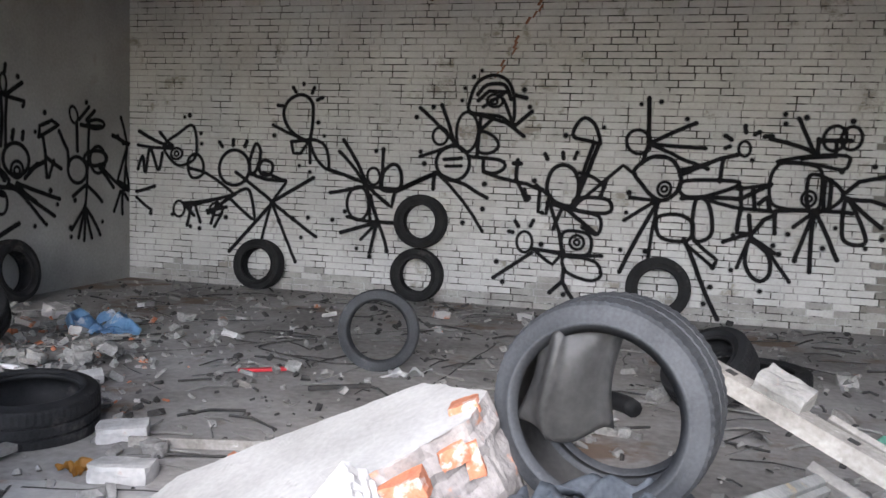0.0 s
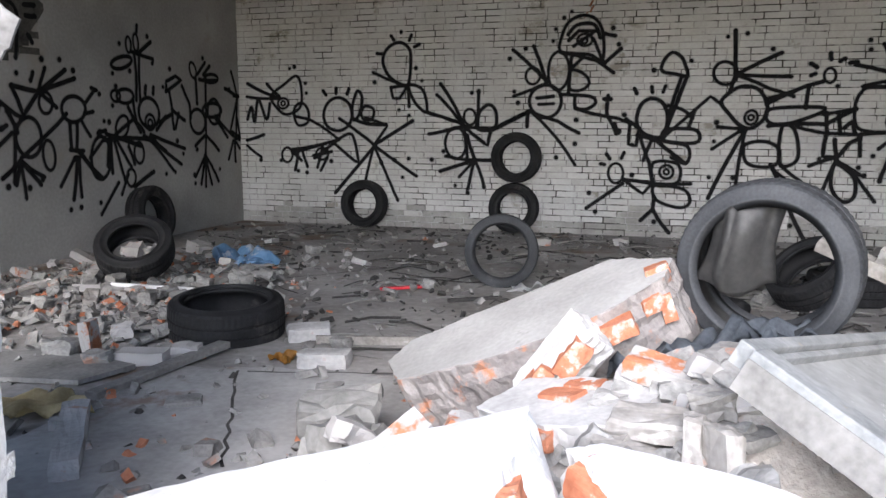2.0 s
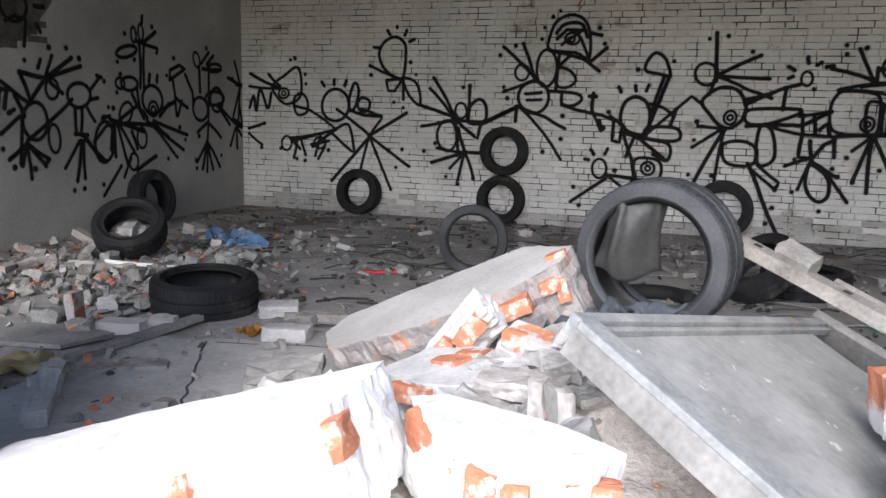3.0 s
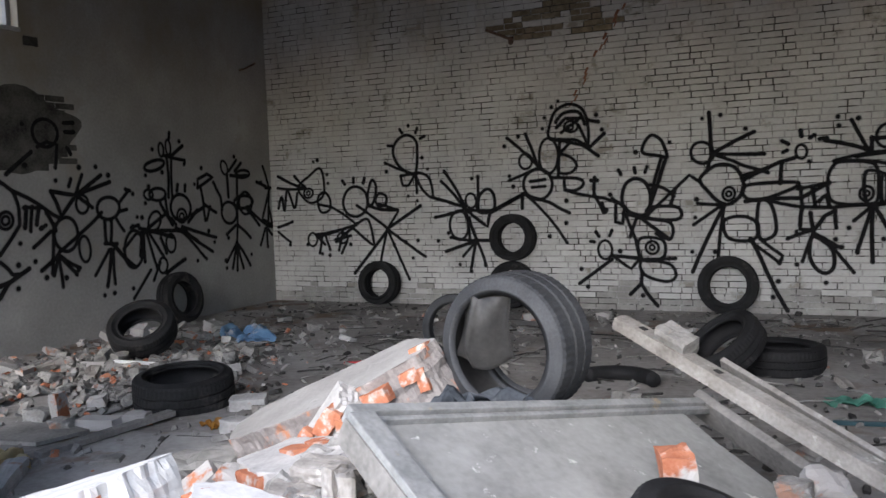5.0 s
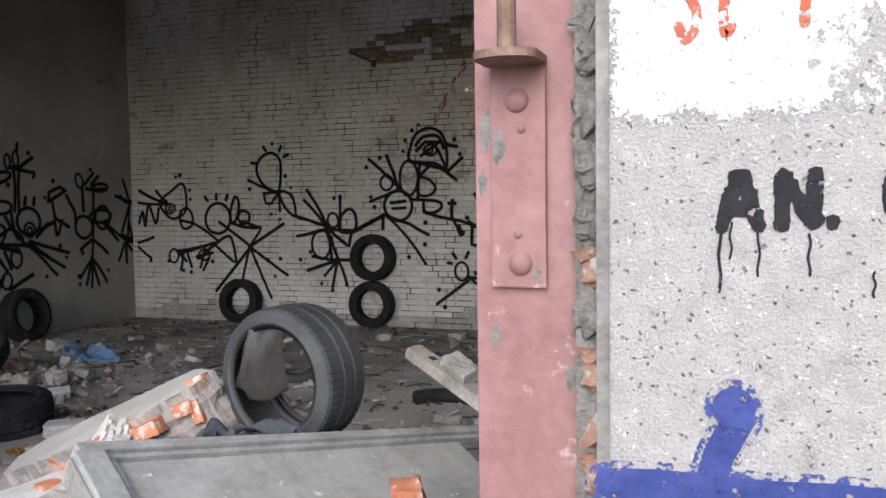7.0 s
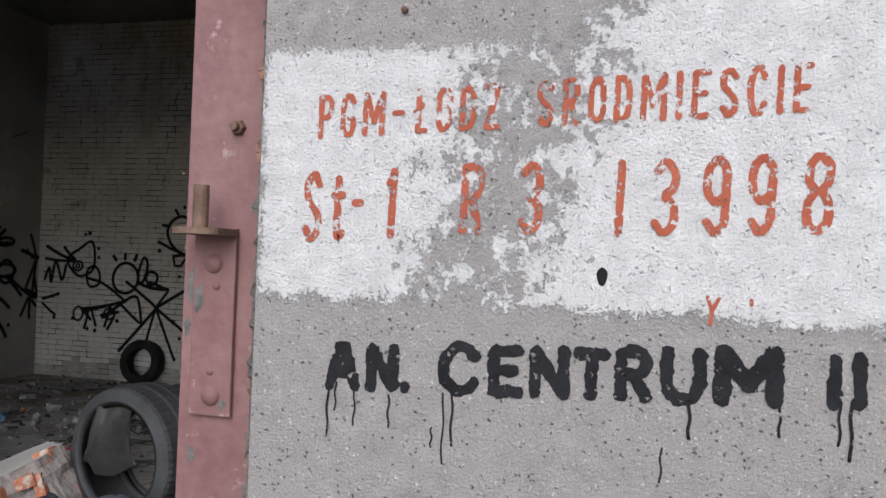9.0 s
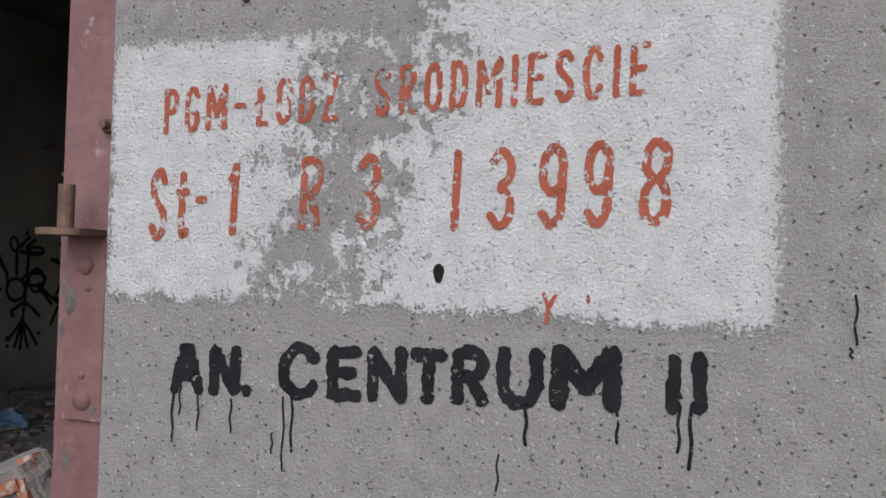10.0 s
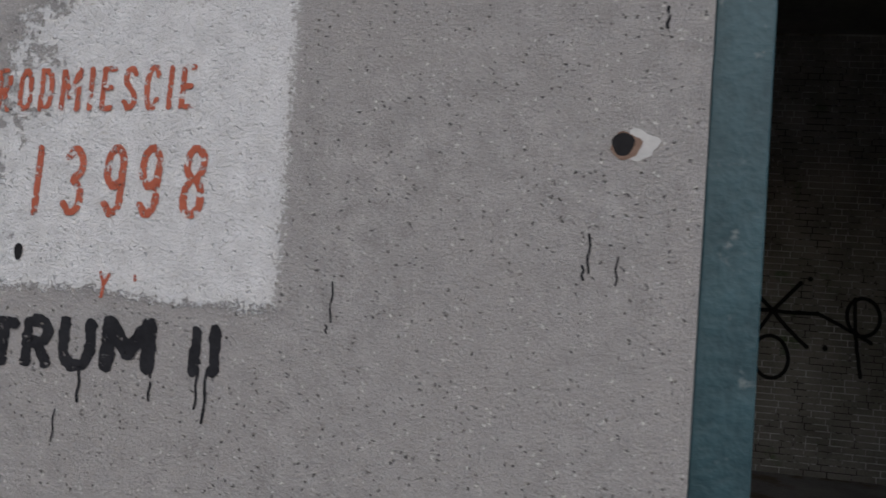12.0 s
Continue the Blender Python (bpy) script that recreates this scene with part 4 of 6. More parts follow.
# window high in the plastered wall
win = thing("window_1", "bright high window without glass in grey wall", "window", pose(XL - 0.15, 0, 0), kind="structure")
part("window_frame", boxes((-0.03, 0.03, WIN[0], WIN[0] + 0.05, WIN[2], WIN[3]), (-0.03, 0.03, WIN[1] - 0.05, WIN[1], WIN[2], WIN[3]), (-0.03, 0.03, WIN[0] + 0.05, WIN[1] - 0.05, WIN[3] - 0.05, WIN[3])), M_GREYPAINT, win)
part("window_sill", bevelled([(-0.1, 0.18, WIN[0], WIN[1], WIN[2] - 0.04, WIN[2] + 0.004)], 0.004), M_LIME, win)

# ---- brick reveal of the left gate jamb ----
M_JAMBJOINT = mat("limewashed_jamb_joint", (0.34, 0.335, 0.32), (0.52, 0.51, 0.495), 0.95, 8, 0.8, 50, (0.14, 0.13, 0.12), 9.0, 0.6)
jamb = tagged(finish("gate_jamb", boxes((GATE_L - 0.25, GATE_L - 0.007, 0.142, FRONT - 0.02, 0.0, HEAD)), M_JAMBJOINT), "whitewashed brick jamb with a ragged broken edge", "wall", kind="structure")
M_JAMB = mat("limewashed_jamb_brick", (0.30, 0.292, 0.282), (0.45, 0.44, 0.425), 0.92, 9, 0.8, 45, (0.40, 0.22, 0.14), 6.0, 0.71, 0.02, relief=0.02)
r = random.Random(2)
jamb_long = []
for k, n in enumerate((0.25, 0.20, 0.16, 0.12)):
    bm = lump(n, 0.1, 0.074, 140 + k, 0.04, 5, 0.08)
    bmesh.ops.translate(bm, verts=bm.verts[:], vec=(n / 2, 0.05, 0.037))
    me = bpy.data.meshes.new("brick")
    bm.normal_update()
    bm.to_mesh(me)
    bm.free()
    me.materials.append(M_JAMB)
    jamb_long.append(me)
for row in range(46):
    z = 0.02 + row * 0.079
    y = 0.145
    end = 0.445 + r.uniform(-0.045, 0.03) + (0.02 if row % 2 else -0.012)
    first = r.choice((0, 3)) if row % 2 else r.choice((1, 3))
    while y < end - 0.03:
        size = (0.25, 0.20, 0.16, 0.12)[first]
        b = new("brick", jamb_long[first])
        b.parent = jamb
        b.matrix_basis = pose(GATE_L + r.uniform(-0.002, 0.008), y, z + r.uniform(-0.003, 0.003), r.uniform(-1, 1), r.uniform(-1.0, 1.0), 90 + r.uniform(-1, 1)) @ Matrix.Diagonal((min(size, end - y) / size, 1, r.uniform(0.92, 0.99), 1))
        y += size + 0.01
        first = 3

crust = part("plaster_crust", lump(0.03, 0.31, 1.0, 91, 0.2, 14, 0.03), M_JAMB, jamb, "grey plaster crust over the lower bricks")
crust.matrix_basis = pose(GATE_L - 0.002, 0.30, 0.50)
raw = part("brick", lump(0.03, 0.06, 0.12, 93, 0.12, 4), M_ORANGE, jamb, "raw orange brick showing through the crust")
raw.matrix_basis = pose(GATE_L + 0.008, 0.27, 0.66, 12, 0, 0)
bm = bmesh.new()
for cy, cz, ry, rz, col in ((0.36, 1.36, 0.028, 0.024, 0), (0.28, 1.44, 0.018, 0.028, 0), (0.40, 1.27, 0.02, 0.03, 1), (0.375, 1.20, 0.035, 0.05, 1)):
    k = len(bm.verts)
    pts = [(cy + ry * (1 + 0.3 * math.sin(5 * a)) * math.cos(a), cz + rz * (1 + 0.3 * math.cos(4 * a)) * math.sin(a)) for a in (i * math.tau / 16 for i in range(16))]
    bm.faces.new([bm.verts.new((GATE_L + 0.0085, y, z)) for y, z in pts]).material_index = col
part("paint_splash", bm, [M_TEAL, mat("yellow_spray", (0.55, 0.46, 0.16), (0.66, 0.58, 0.28), 0.7, 9, 0.0, 40)], jamb, "teal and yellow paint splashes")

# curved pale strip hanging behind the jamb
bm = bmesh.new()
for low, high in ((-24, 70), (-84, -34)):
    arc = [radians(low + (high - low) * k / 9) for k in range(10)]
    rows = []
    for k, a in enumerate(arc):
        fray = 0.008 * math.sin(k * 2.3)
        rows.append([bm.verts.new((math.cos(a) * p, y, math.sin(a) * q)) for p, q, y in ((0.085 + fray, 0.215 + fray, 0.0), (0.118, 0.25, -0.014), (0.152, 0.285 + fray, 0.0), (0.152, 0.285 + fray, 0.008), (0.118, 0.25, -0.006), (0.085 + fray, 0.215 + fray, 0.008))])
    for p, q in zip(rows, rows[1:]):
        for k in range(6):
            bm.faces.new((p[k], q[k], q[(k + 1) % 6], p[(k + 1) % 6]))
    bm.faces.new(rows[0])
    bm.faces.new(rows[-1][::-1])
bmesh.ops.recalc_face_normals(bm, faces=bm.faces[:])
hang = part("bent_strip", bm, M_DULL, jamb, "grey bent strip torn loose behind the jamb")
hang.matrix_basis = pose(-3.60, 0.44, 1.83, 0, 0, 12)

# ---- concrete panel: peeling white paint, stencilled words, drips ----


def panel_material():
    m = bpy.data.materials.new("rendered_panel")
    m.use_nodes = True
    n, l = m.node_tree.nodes, m.node_tree.links
    p = n["Principled BSDF"]
    co = n.new("ShaderNodeTexCoord")
    xyz = n.new("ShaderNodeSeparateXYZ")
    l.new(co.outputs["Object"], xyz.inputs[0])
    X, Z = xyz.outputs["X"], xyz.outputs["Z"]

    def math_node(op, a, b=0.0, c=0.0):
        k = n.new("ShaderNodeMath")
        k.operation = op
        for i, v in enumerate((a, b, c)):
            if isinstance(v, (int, float)):
                k.inputs[i].default_value = v
            else:
                l.new(v, k.inputs[i])
        return k.outputs[0]

    def noisy(scale, detail=4.0, rough=0.5):
        k = n.new("ShaderNodeTexNoise")
        k.inputs["Scale"].default_value, k.inputs["Detail"].default_value, k.inputs["Roughness"].default_value = scale, detail, rough
        l.new(co.outputs["Object"], k.inputs["Vector"])
        return k.outputs["Fac"]

    def ramp(v, lo, hi):
        k = n.new("ShaderNodeMapRange")
        k.inputs["From Min"].default_value, k.inputs["From Max"].default_value = lo, hi
        l.new(v, k.inputs["Value"])
        return k.outputs[0]

    def blend(f, a, b):
        k = n.new("ShaderNodeMix")
        k.data_type = "RGBA"
        l.new(f, k.inputs["Factor"])
        for name, v in (("A", a), ("B", b)):
            if isinstance(v, tuple):
                k.inputs[name].default_value = (*v, 1)
            else:
                l.new(v, k.inputs[name])
        return k.outputs["Result"]
    grain, coarse, broad = noisy(170, 4, 0.7), noisy(26, 5, 0.6), noisy(3.2, 4)
    edge = math_node("MULTIPLY", math_node("SUBTRACT", coarse, 0.5), 0.06)
    fray = math_node("ADD", edge, math_node("MULTIPLY", math_node("SUBTRACT", grain, 0.5), 0.085))
    left = ramp(math_node("ADD", X, fray), 0.002, 0.008)
    right = ramp(math_node("SUBTRACT", 1.015, math_node("ADD", X, fray)), -0.006, 0.006)
    low_line = math_node("SUBTRACT", 1.795, math_node("MULTIPLY", ramp(X, 0.6, 0.85), 0.012))
    low = ramp(math_node("SUBTRACT", math_node("ADD", Z, fray), low_line), -0.003, 0.004)
    top_line = math_node("MULTIPLY_ADD", ramp(X, 0.42, 0.62), 0.075, 2.20)
    top = ramp(math_node("SUBTRACT", top_line, math_node("ADD", Z, fray)), -0.003, 0.004)
    area = math_node("MULTIPLY", math_node("MULTIPLY", left, right), math_node("MULTIPLY", low, top))
    # the paint has come off in a ragged band down the middle
    band = math_node("ABSOLUTE", math_node("SUBTRACT", X, math_node("MULTIPLY_ADD", math_node("SUBTRACT", Z, 2.0), 0.35, 0.415)))
    flake = noisy(21.0, 10, 0.8)
    chips = math_node("MULTIPLY", math_node("SUBTRACT", noisy(62, 5, 0.65), 0.5), 0.16)
    gone = ramp(math_node("ADD", math_node("ADD", flake, chips), math_node("MULTIPLY", ramp(band, 0.25, 0.02), 0.20)), 0.655, 0.665)
    paint = math_node("MULTIPLY", area, math_node("SUBTRACT", 1.0, gone))
    pin = ramp(grain, 0.315, 0.39)
    paint = math_node("MULTIPLY", paint, pin)
    concrete = blend(ramp(coarse, 0.3, 0.7), (0.225, 0.214, 0.207), (0.365, 0.348, 0.338))
    concrete = blend(ramp(broad, 0.35, 0.75), concrete, (0.30, 0.283, 0.272))
    stones = n.new("ShaderNodeTexVoronoi")
    stones.inputs["Scale"].default_value = 150.0
    wob = n.new("ShaderNodeTexNoise")
    wob.inputs["Scale"].default_value, wob.inputs["Detail"].default_value = 90.0, 2.0
    l.new(co.outputs["Object"], wob.inputs["Vector"])
    bent = n.new("ShaderNodeVectorMath")
    bent.operation = "MULTIPLY_ADD"
    l.new(wob.outputs["Color"], bent.inputs[0])
    bent.inputs[1].default_value = (0.012, 0.012, 0.012)
    l.new(co.outputs["Object"], bent.inputs[2])
    l.new(bent.outputs[0], stones.inputs["Vector"])
    sep = n.new("ShaderNodeSeparateColor")
    l.new(stones.outputs["Color"], sep.inputs[0])
    near = ramp(stones.outputs["Distance"], 0.42, 0.18)
    pale = math_node("MULTIPLY", near, ramp(sep.outputs[0], 0.90, 0.94))
    dark = math_node("MULTIPLY", near, ramp(sep.outputs[1], 0.91, 0.95))
    concrete = blend(math_node("MULTIPLY", pale, 0.8), concrete, (0.55, 0.53, 0.50))
    concrete = blend(math_node("MULTIPLY", dark, 0.75), concrete, (0.05, 0.047, 0.045))
    # shade of fine pits and highlights on grains, painted into the base colour
    pit_shade = math_node("MULTIPLY", ramp(noisy(300, 3, 0.6), 0.405, 0.34), ramp(coarse, 0.35, 0.6))
    concrete = blend(math_node("MULTIPLY", pit_shade, 0.8), concrete, (0.075, 0.07, 0.066))
    concrete = blend(math_node("MULTIPLY", ramp(noisy(340, 3, 0.6), 0.56, 0.63), 0.7), concrete, (0.42, 0.41, 0.395))
    white = blend(ramp(coarse, 0.35, 0.7), (0.52, 0.515, 0.51), (0.65, 0.645, 0.64))
    l.new(blend(paint, concrete, white), p.inputs["Base Color"])
    p.inputs["Roughness"].default_value = 0.9
    p.inputs["Specular IOR Level"].default_value = 0.2
    height = math_node("ADD", math_node("MULTIPLY", grain, 0.9), math_node("MULTIPLY", coarse, 0.5))
    height = math_node("ADD", height, math_node("MULTIPLY", paint, 0.25))
    height = math_node("SUBTRACT", height, math_node("MULTIPLY", dark, 0.6))
    b = n.new("ShaderNodeBump")
    b.inputs["Strength"].default_value, b.inputs["Distance"].default_value = 0.9, 0.008
    l.new(height, b.inputs["Height"])
    l.new(b.outputs[0], p.inputs["Normal"])
    return m


panel.data.materials.clear()
panel.data.materials.append(panel_material())


def worn_paint(name, low, high, lost):
    """Paint that has flaked off in specks and lets the wall show."""
    m = mat(name, low, high, 0.85, 20, 0.2, 120, sheen=0.08)
    n, l = m.node_tree.nodes, m.node_tree.links
    co, k, mr = n.new("ShaderNodeTexCoord"), n.new("ShaderNodeTexNoise"), n.new("ShaderNodeMapRange")
    k.inputs["Scale"].default_value, k.inputs["Detail"].default_value, k.inputs["Roughness"].default_value = 60, 6, 0.7
    l.new(co.outputs["Object"], k.inputs["Vector"])
    mr.inputs["From Min"].default_value, mr.inputs["From Max"].default_value = lost, lost + 0.04
    l.new(k.outputs["Fac"], mr.inputs["Value"])
    l.new(mr.outputs[0], n["Principled BSDF"].inputs["Alpha"])
    return m


M_STENCIL = worn_paint("orange_stencil_paint", (0.28, 0.072, 0.042), (0.37, 0.108, 0.066), 0.43)
M_FADED = worn_paint("flaked_orange_stencil_paint", (0.28, 0.072, 0.042), (0.37, 0.108, 0.066), 0.455)
M_BLACK = worn_paint("black_stencil_paint", (0.011, 0.011, 0.013), (0.024, 0.024, 0.027), 0.36)
M_BLUE = worn_paint("blue_spray_paint", (0.022, 0.032, 0.115), (0.042, 0.056, 0.175), 0.36)


GLYPHS = {
    "A": [[(0, 0), (0.42, 1)], [(0.58, 1), (1, 0)], [(0.36, 0.97), (0.64, 0.97)], [(0.2, 0.34), (0.8, 0.34)]],
    "N": [[(0, 0), (0, 1)], [(0.03, 1), (0.97, 0)], [(1, 0), (1, 1)]],
    "C": [[(1, 0.8), (0.75, 1), (0.35, 1), (0, 0.72), (0, 0.28), (0.35, 0), (0.75, 0), (1, 0.2)]],
    "E": [[(0, 0), (0, 1)], [(0, 1), (1, 1)], [(0, 0.52), (0.8, 0.52)], [(0, 0), (1, 0)]],
    "T": [[(0, 1), (1, 1)], [(0.5, 1), (0.5, 0)]],
    "R": [[(0, 0), (0, 1)], [(0.1, 1), (0.7, 1), (1, 0.78), (0.7, 0.54), (0.1, 0.5)], [(0.5, 0.5), (1, 0)]],
    "U": [[(0, 1), (0, 0.28), (0.3, 0), (0.7, 0), (1, 0.28), (1, 1)]],
    "M": [[(0, 0), (0, 1)], [(0.03, 1), (0.5, 0.3)], [(0.5, 0.3), (0.97, 1)], [(1, 1), (1, 0)]],
    "I": [[(0.5, 0), (0.5, 1)]],
    ".": [[(0.45, 0), (0.55, 0.1)]],
    "P": [[(0, 0), (0, 1)], [(0.3, 1), (0.8, 0.97), (1, 0.76), (0.8, 0.52), (0.3, 0.48)]],
    "G": [[(0.38, 1), (0.05, 0.86), (0, 0.5), (0.05, 0.14), (0.38, 0)], [(0.65, 1), (0.98, 0.84)], [(0.62, 0), (0.95, 0.1), (0.98, 0.42)], [(0.62, 0.42), (0.98, 0.42)]],
    "Ł": [[(0.3, 1), (0.3, 0)], [(0.3, 0), (1, 0)], [(0, 0.45), (0.65, 0.65)]],
    "O": [[(0.38, 1), (0.02, 0.82), (0, 0.5), (0.02, 0.18), (0.38, 0)], [(0.62, 1), (0.98, 0.82), (1, 0.5), (0.98, 0.18), (0.62, 0)]],
    "D": [[(0, 0), (0, 1)], [(0.35, 1), (0.85, 0.88), (1, 0.5), (0.85, 0.12), (0.35, 0)]],
    "Z": [[(0, 1), (1, 1)], [(1, 1), (0, 0)], [(0, 0), (1, 0)]],
    "S": [[(0.4, 1), (0.05, 0.9), (0.02, 0.68), (0.4, 0.53)], [(0.6, 0.47), (0.98, 0.32), (0.95, 0.1), (0.6, 0)], [(0.62, 1), (0.96, 0.85)], [(0.38, 0), (0.03, 0.15)]],
    "t": [[(0.4, 1), (0.4, 0.15), (0.65, 0), (1, 0.08)], [(0, 0.72), (0.9, 0.72)]],
    "1": [[(0.75, 1), (0.75, 0)], [(0, 0.82), (0.7, 0.97)]],
    "3": [[(0, 0.88), (0.36, 1)], [(0.6, 1), (0.97, 0.86), (0.97, 0.66), (0.5, 0.53)], [(0.5, 0.5), (1, 0.36), (0.98, 0.12), (0.6, 0)], [(0.36, 0), (0, 0.14)]],
    "9": [[(0.4, 0.42), (0.02, 0.55), (0.02, 0.86), (0.4, 1)], [(0.6, 1), (0.98, 0.86), (1, 0.5), (0.96, 0.14), (0.6, 0)], [(0.38, 0), (0.02, 0.14)], [(0.6, 0.42), (0.95, 0.5)]],
    "8": [[(0.4, 1), (0.04, 0.87), (0.06, 0.66), (0.32, 0.53), (0.02, 0.38), (0.02, 0.12), (0.4, 0)], [(0.6, 1), (0.96, 0.87), (0.94, 0.66), (0.68, 0.53), (0.98, 0.38), (0.98, 0.12), (0.6, 0)]],
    "-": [[(0, 0.5), (1, 0.5)]],
    "Y": [[(0, 1), (0.5, 0.5)], [(1, 1), (0.5, 0.5)], [(0.5, 0.5), (0.5, 0)]],
    "'": [[(0.5, 0), (0.5, 1)]],
}


def letter(ch, x, z, width, height, material, thick, lean=0.0, rough=0.0012):
    """One painted character centred at x, standing on z, made of brushed strokes with ragged edges."""
    bm = bmesh.new()
    w, h = max(width - thick, 0.002), max(height - thick, 0.002)
    for layer, stroke in enumerate(GLYPHS[ch]):
        pts = []
        for u, v in stroke:
            px, pz = (u - 0.5) * w, v * h + thick / 2
            pts.append((x + px + lean * pz, z + pz + 0.03 * px))
        k = len(bm.verts)
        ribbon(bm, smoothed(pts, step=0.004), thick)
        bm.verts.ensure_lookup_table()
        for v in bm.verts[k:]:
            push = noise.noise_vector(v.co * 70) + 0.9 * noise.noise_vector(v.co * 210) + 0.6 * noise.noise_vector(v.co * 520)
            v.co += Vector((push.x, 0, push.z)) * rough
            v.co.y -= 0.0012 + layer * 0.00025
    return part("letter", bm, material, panel)


words = "PGM-ŁODZ SRODMIESCIE"
x = 0.104
for i, ch in enumerate(words):
    w = {"M": 0.036, "-": 0.020, "I": 0.009, " ": 0.03}.get(ch, 0.025)
    if ch != " ":
        letter(ch, x + w / 2, 2.055 + 0.047 * (x - 0.1) + (0.030 if ch == "-" else 0), w + 0.002, 0.010 if ch == "-" else 0.073, M_FADED if 0.27 < x < 0.52 else M_STENCIL, 0.0092, 0.02)
    x += w + 0.0138
for ch, x, w, h, up in (("S", 0.098, 0.034, 0.115, 0), ("t", 0.143, 0.028, 0.108, 0), ("-", 0.178, 0.022, 0.011, 0.055), ("1", 0.233, 0.020, 0.114, 0.003), ("R", 0.366, 0.038, 0.113, 0.006), ("3", 0.458, 0.036, 0.113, 0.006),
                        ("I", 0.592, 0.012, 0.118, 0.0), ("3", 0.657, 0.038, 0.116, 0.0), ("9", 0.729, 0.038, 0.118, 0.0), ("9", 0.791, 0.038, 0.118, 0.0), ("8", 0.866, 0.040, 0.118, 0.0)):
    letter(ch, x, 1.886 + 0.040 * (x - 0.09) + up, w, h, M_FADED if 0.3 < x < 0.5 else M_STENCIL, 0.0122, 0.03)
for ch, x, w, h in (("A", 0.163, 0.062, 0.082), ("N", 0.230, 0.056, 0.080), (".", 0.268, 0.022, 0.020), ("C", 0.357, 0.066, 0.084), ("E", 0.430, 0.056, 0.082), ("N", 0.497, 0.062, 0.082), ("T", 0.560, 0.058, 0.080),
                    ("R", 0.622, 0.056, 0.084), ("U", 0.692, 0.064, 0.086), ("M", 0.782, 0.096, 0.090), ("I", 0.896, 0.022, 0.080), ("I", 0.928, 0.024, 0.084)):
    letter(ch, x, 1.645 + 0.036 * (x - 0.14), w, h, M_BLACK, 0.0255 if ch == "M" else 0.0192, 0.0, 0.0029)
letter("Y", 0.727, 1.782, 0.022, 0.044, M_STENCIL, 0.0055, 0.1, 0.0008)
letter("'", 0.783, 1.812, 0.008, 0.012, M_STENCIL, 0.005, 0.0, 0.0006)

bm = bmesh.new()
for x, z, ln, w in ((0.139, 1.655, 0.082, 0.004), (0.152, 1.66, 0.045, 0.003), (0.185, 1.655, 0.062, 0.003), (0.243, 1.645, 0.05, 0.0035), (0.333, 1.655, 0.11, 0.003), (0.347, 1.66, 0.085, 0.004), (0.702, 1.672, 0.055, 0.005), (0.825, 1.68, 0.05, 0.004),
                    (0.903, 1.685, 0.06, 0.004), (0.918, 1.69, 0.085, 0.005), (0.315, 1.60, 0.03, 0.003), (0.664, 1.60, 0.05, 0.003), (1.109, 1.835, 0.06, 0.003), (1.104, 1.77, 0.012, 0.003), (1.485, 1.93, 0.055, 0.0035), (1.478, 1.885, 0.02, 0.0035), (1.525, 1.90, 0.04, 0.003), (1.575, 2.262, 0.03, 0.004)):
    k = len(bm.verts)
    ribbon(bm, [(x + 0.0015 * math.sin(i * 1.3 + x * 50), z - ln * i / 7) for i in range(8)], w)
    bm.verts.ensure_lookup_table()
    for v in bm.verts[k:]:
        v.co.y = -0.0022
part("paint_drips", bm, M_BLACK, panel, "thin black paint runs under the letters")
bm = bmesh.new()
ribbon(bm, [(0.160, 1.432), (0.164, 1.41), (0.15, 1.385), (0.138, 1.36), (0.13, 1.33), (0.12, 1.31)], 0.038)
ribbon(bm, [(0.0, 1.312), (0.06, 1.316), (0.13, 1.316), (0.2, 1.314), (0.28, 1.318), (0.36, 1.316)], 0.042)
ribbon(bm, [(0.05, 1.30), (0.055, 1.2), (0.06, 1.05)], 0.036)
dab(bm, 0.157, 1.425, 0.027, 14)
for k, v in enumerate(bm.verts):
    v.co.y -= 0.002 + 0.00002 * k
mark = part("spray_mark", bm, M_BLUE, panel, "soft blue spray-painted sign")
M_BLUEMIST = worn_paint("blue_overspray", (0.03, 0.042, 0.14), (0.05, 0.066, 0.19), 0.50)
bm = bmesh.new()
ribbon(bm, [(0.160, 1.432), (0.164, 1.41), (0.15, 1.385), (0.138, 1.36), (0.13, 1.33), (0.12, 1.31)], 0.056)
ribbon(bm, [(-0.002, 1.312), (0.06, 1.316), (0.13, 1.316), (0.2, 1.314), (0.28, 1.318), (0.36, 1.316)], 0.062)
dab(bm, 0.157, 1.425, 0.037, 14)
for k, v in enumerate(bm.verts):
    v.co.y -= 0.001 + 0.00001 * k
part("overspray", bm, M_BLUEMIST, mark, "speckled blue fringe")
# holes without depth: flat black discs paint the shade inside them
bm = bmesh.new()
for x, z, rx, rz in ((0.571, 1.847, 0.008, 0.014), (1.523, 2.062, 0.016, 0.017)):
    bm.faces.new([bm.verts.new((x + rx * (1 + 0.12 * math.sin(3 * a)) * math.cos(a), -0.0015, z + rz * math.sin(a))) for a in (i * math.tau / 18 for i in range(18))])
part("hole", bm, M_SPRAY, panel, "flat black disc painting the shade of a hole knocked in the render")
bm = bmesh.new()
bm.faces.new([bm.verts.new((1.528 + 0.021 * (1 + 0.15 * math.sin(4 * a)) * math.cos(a), -0.0012, 2.060 + 0.020 * (1 + 0.15 * math.cos(3 * a)) * math.sin(a))) for a in (i * math.tau / 20 for i in range(20))])
part("rust_rim", bm, M_RUST, panel, "rust-brown rim of the hole")
bm = bmesh.new()
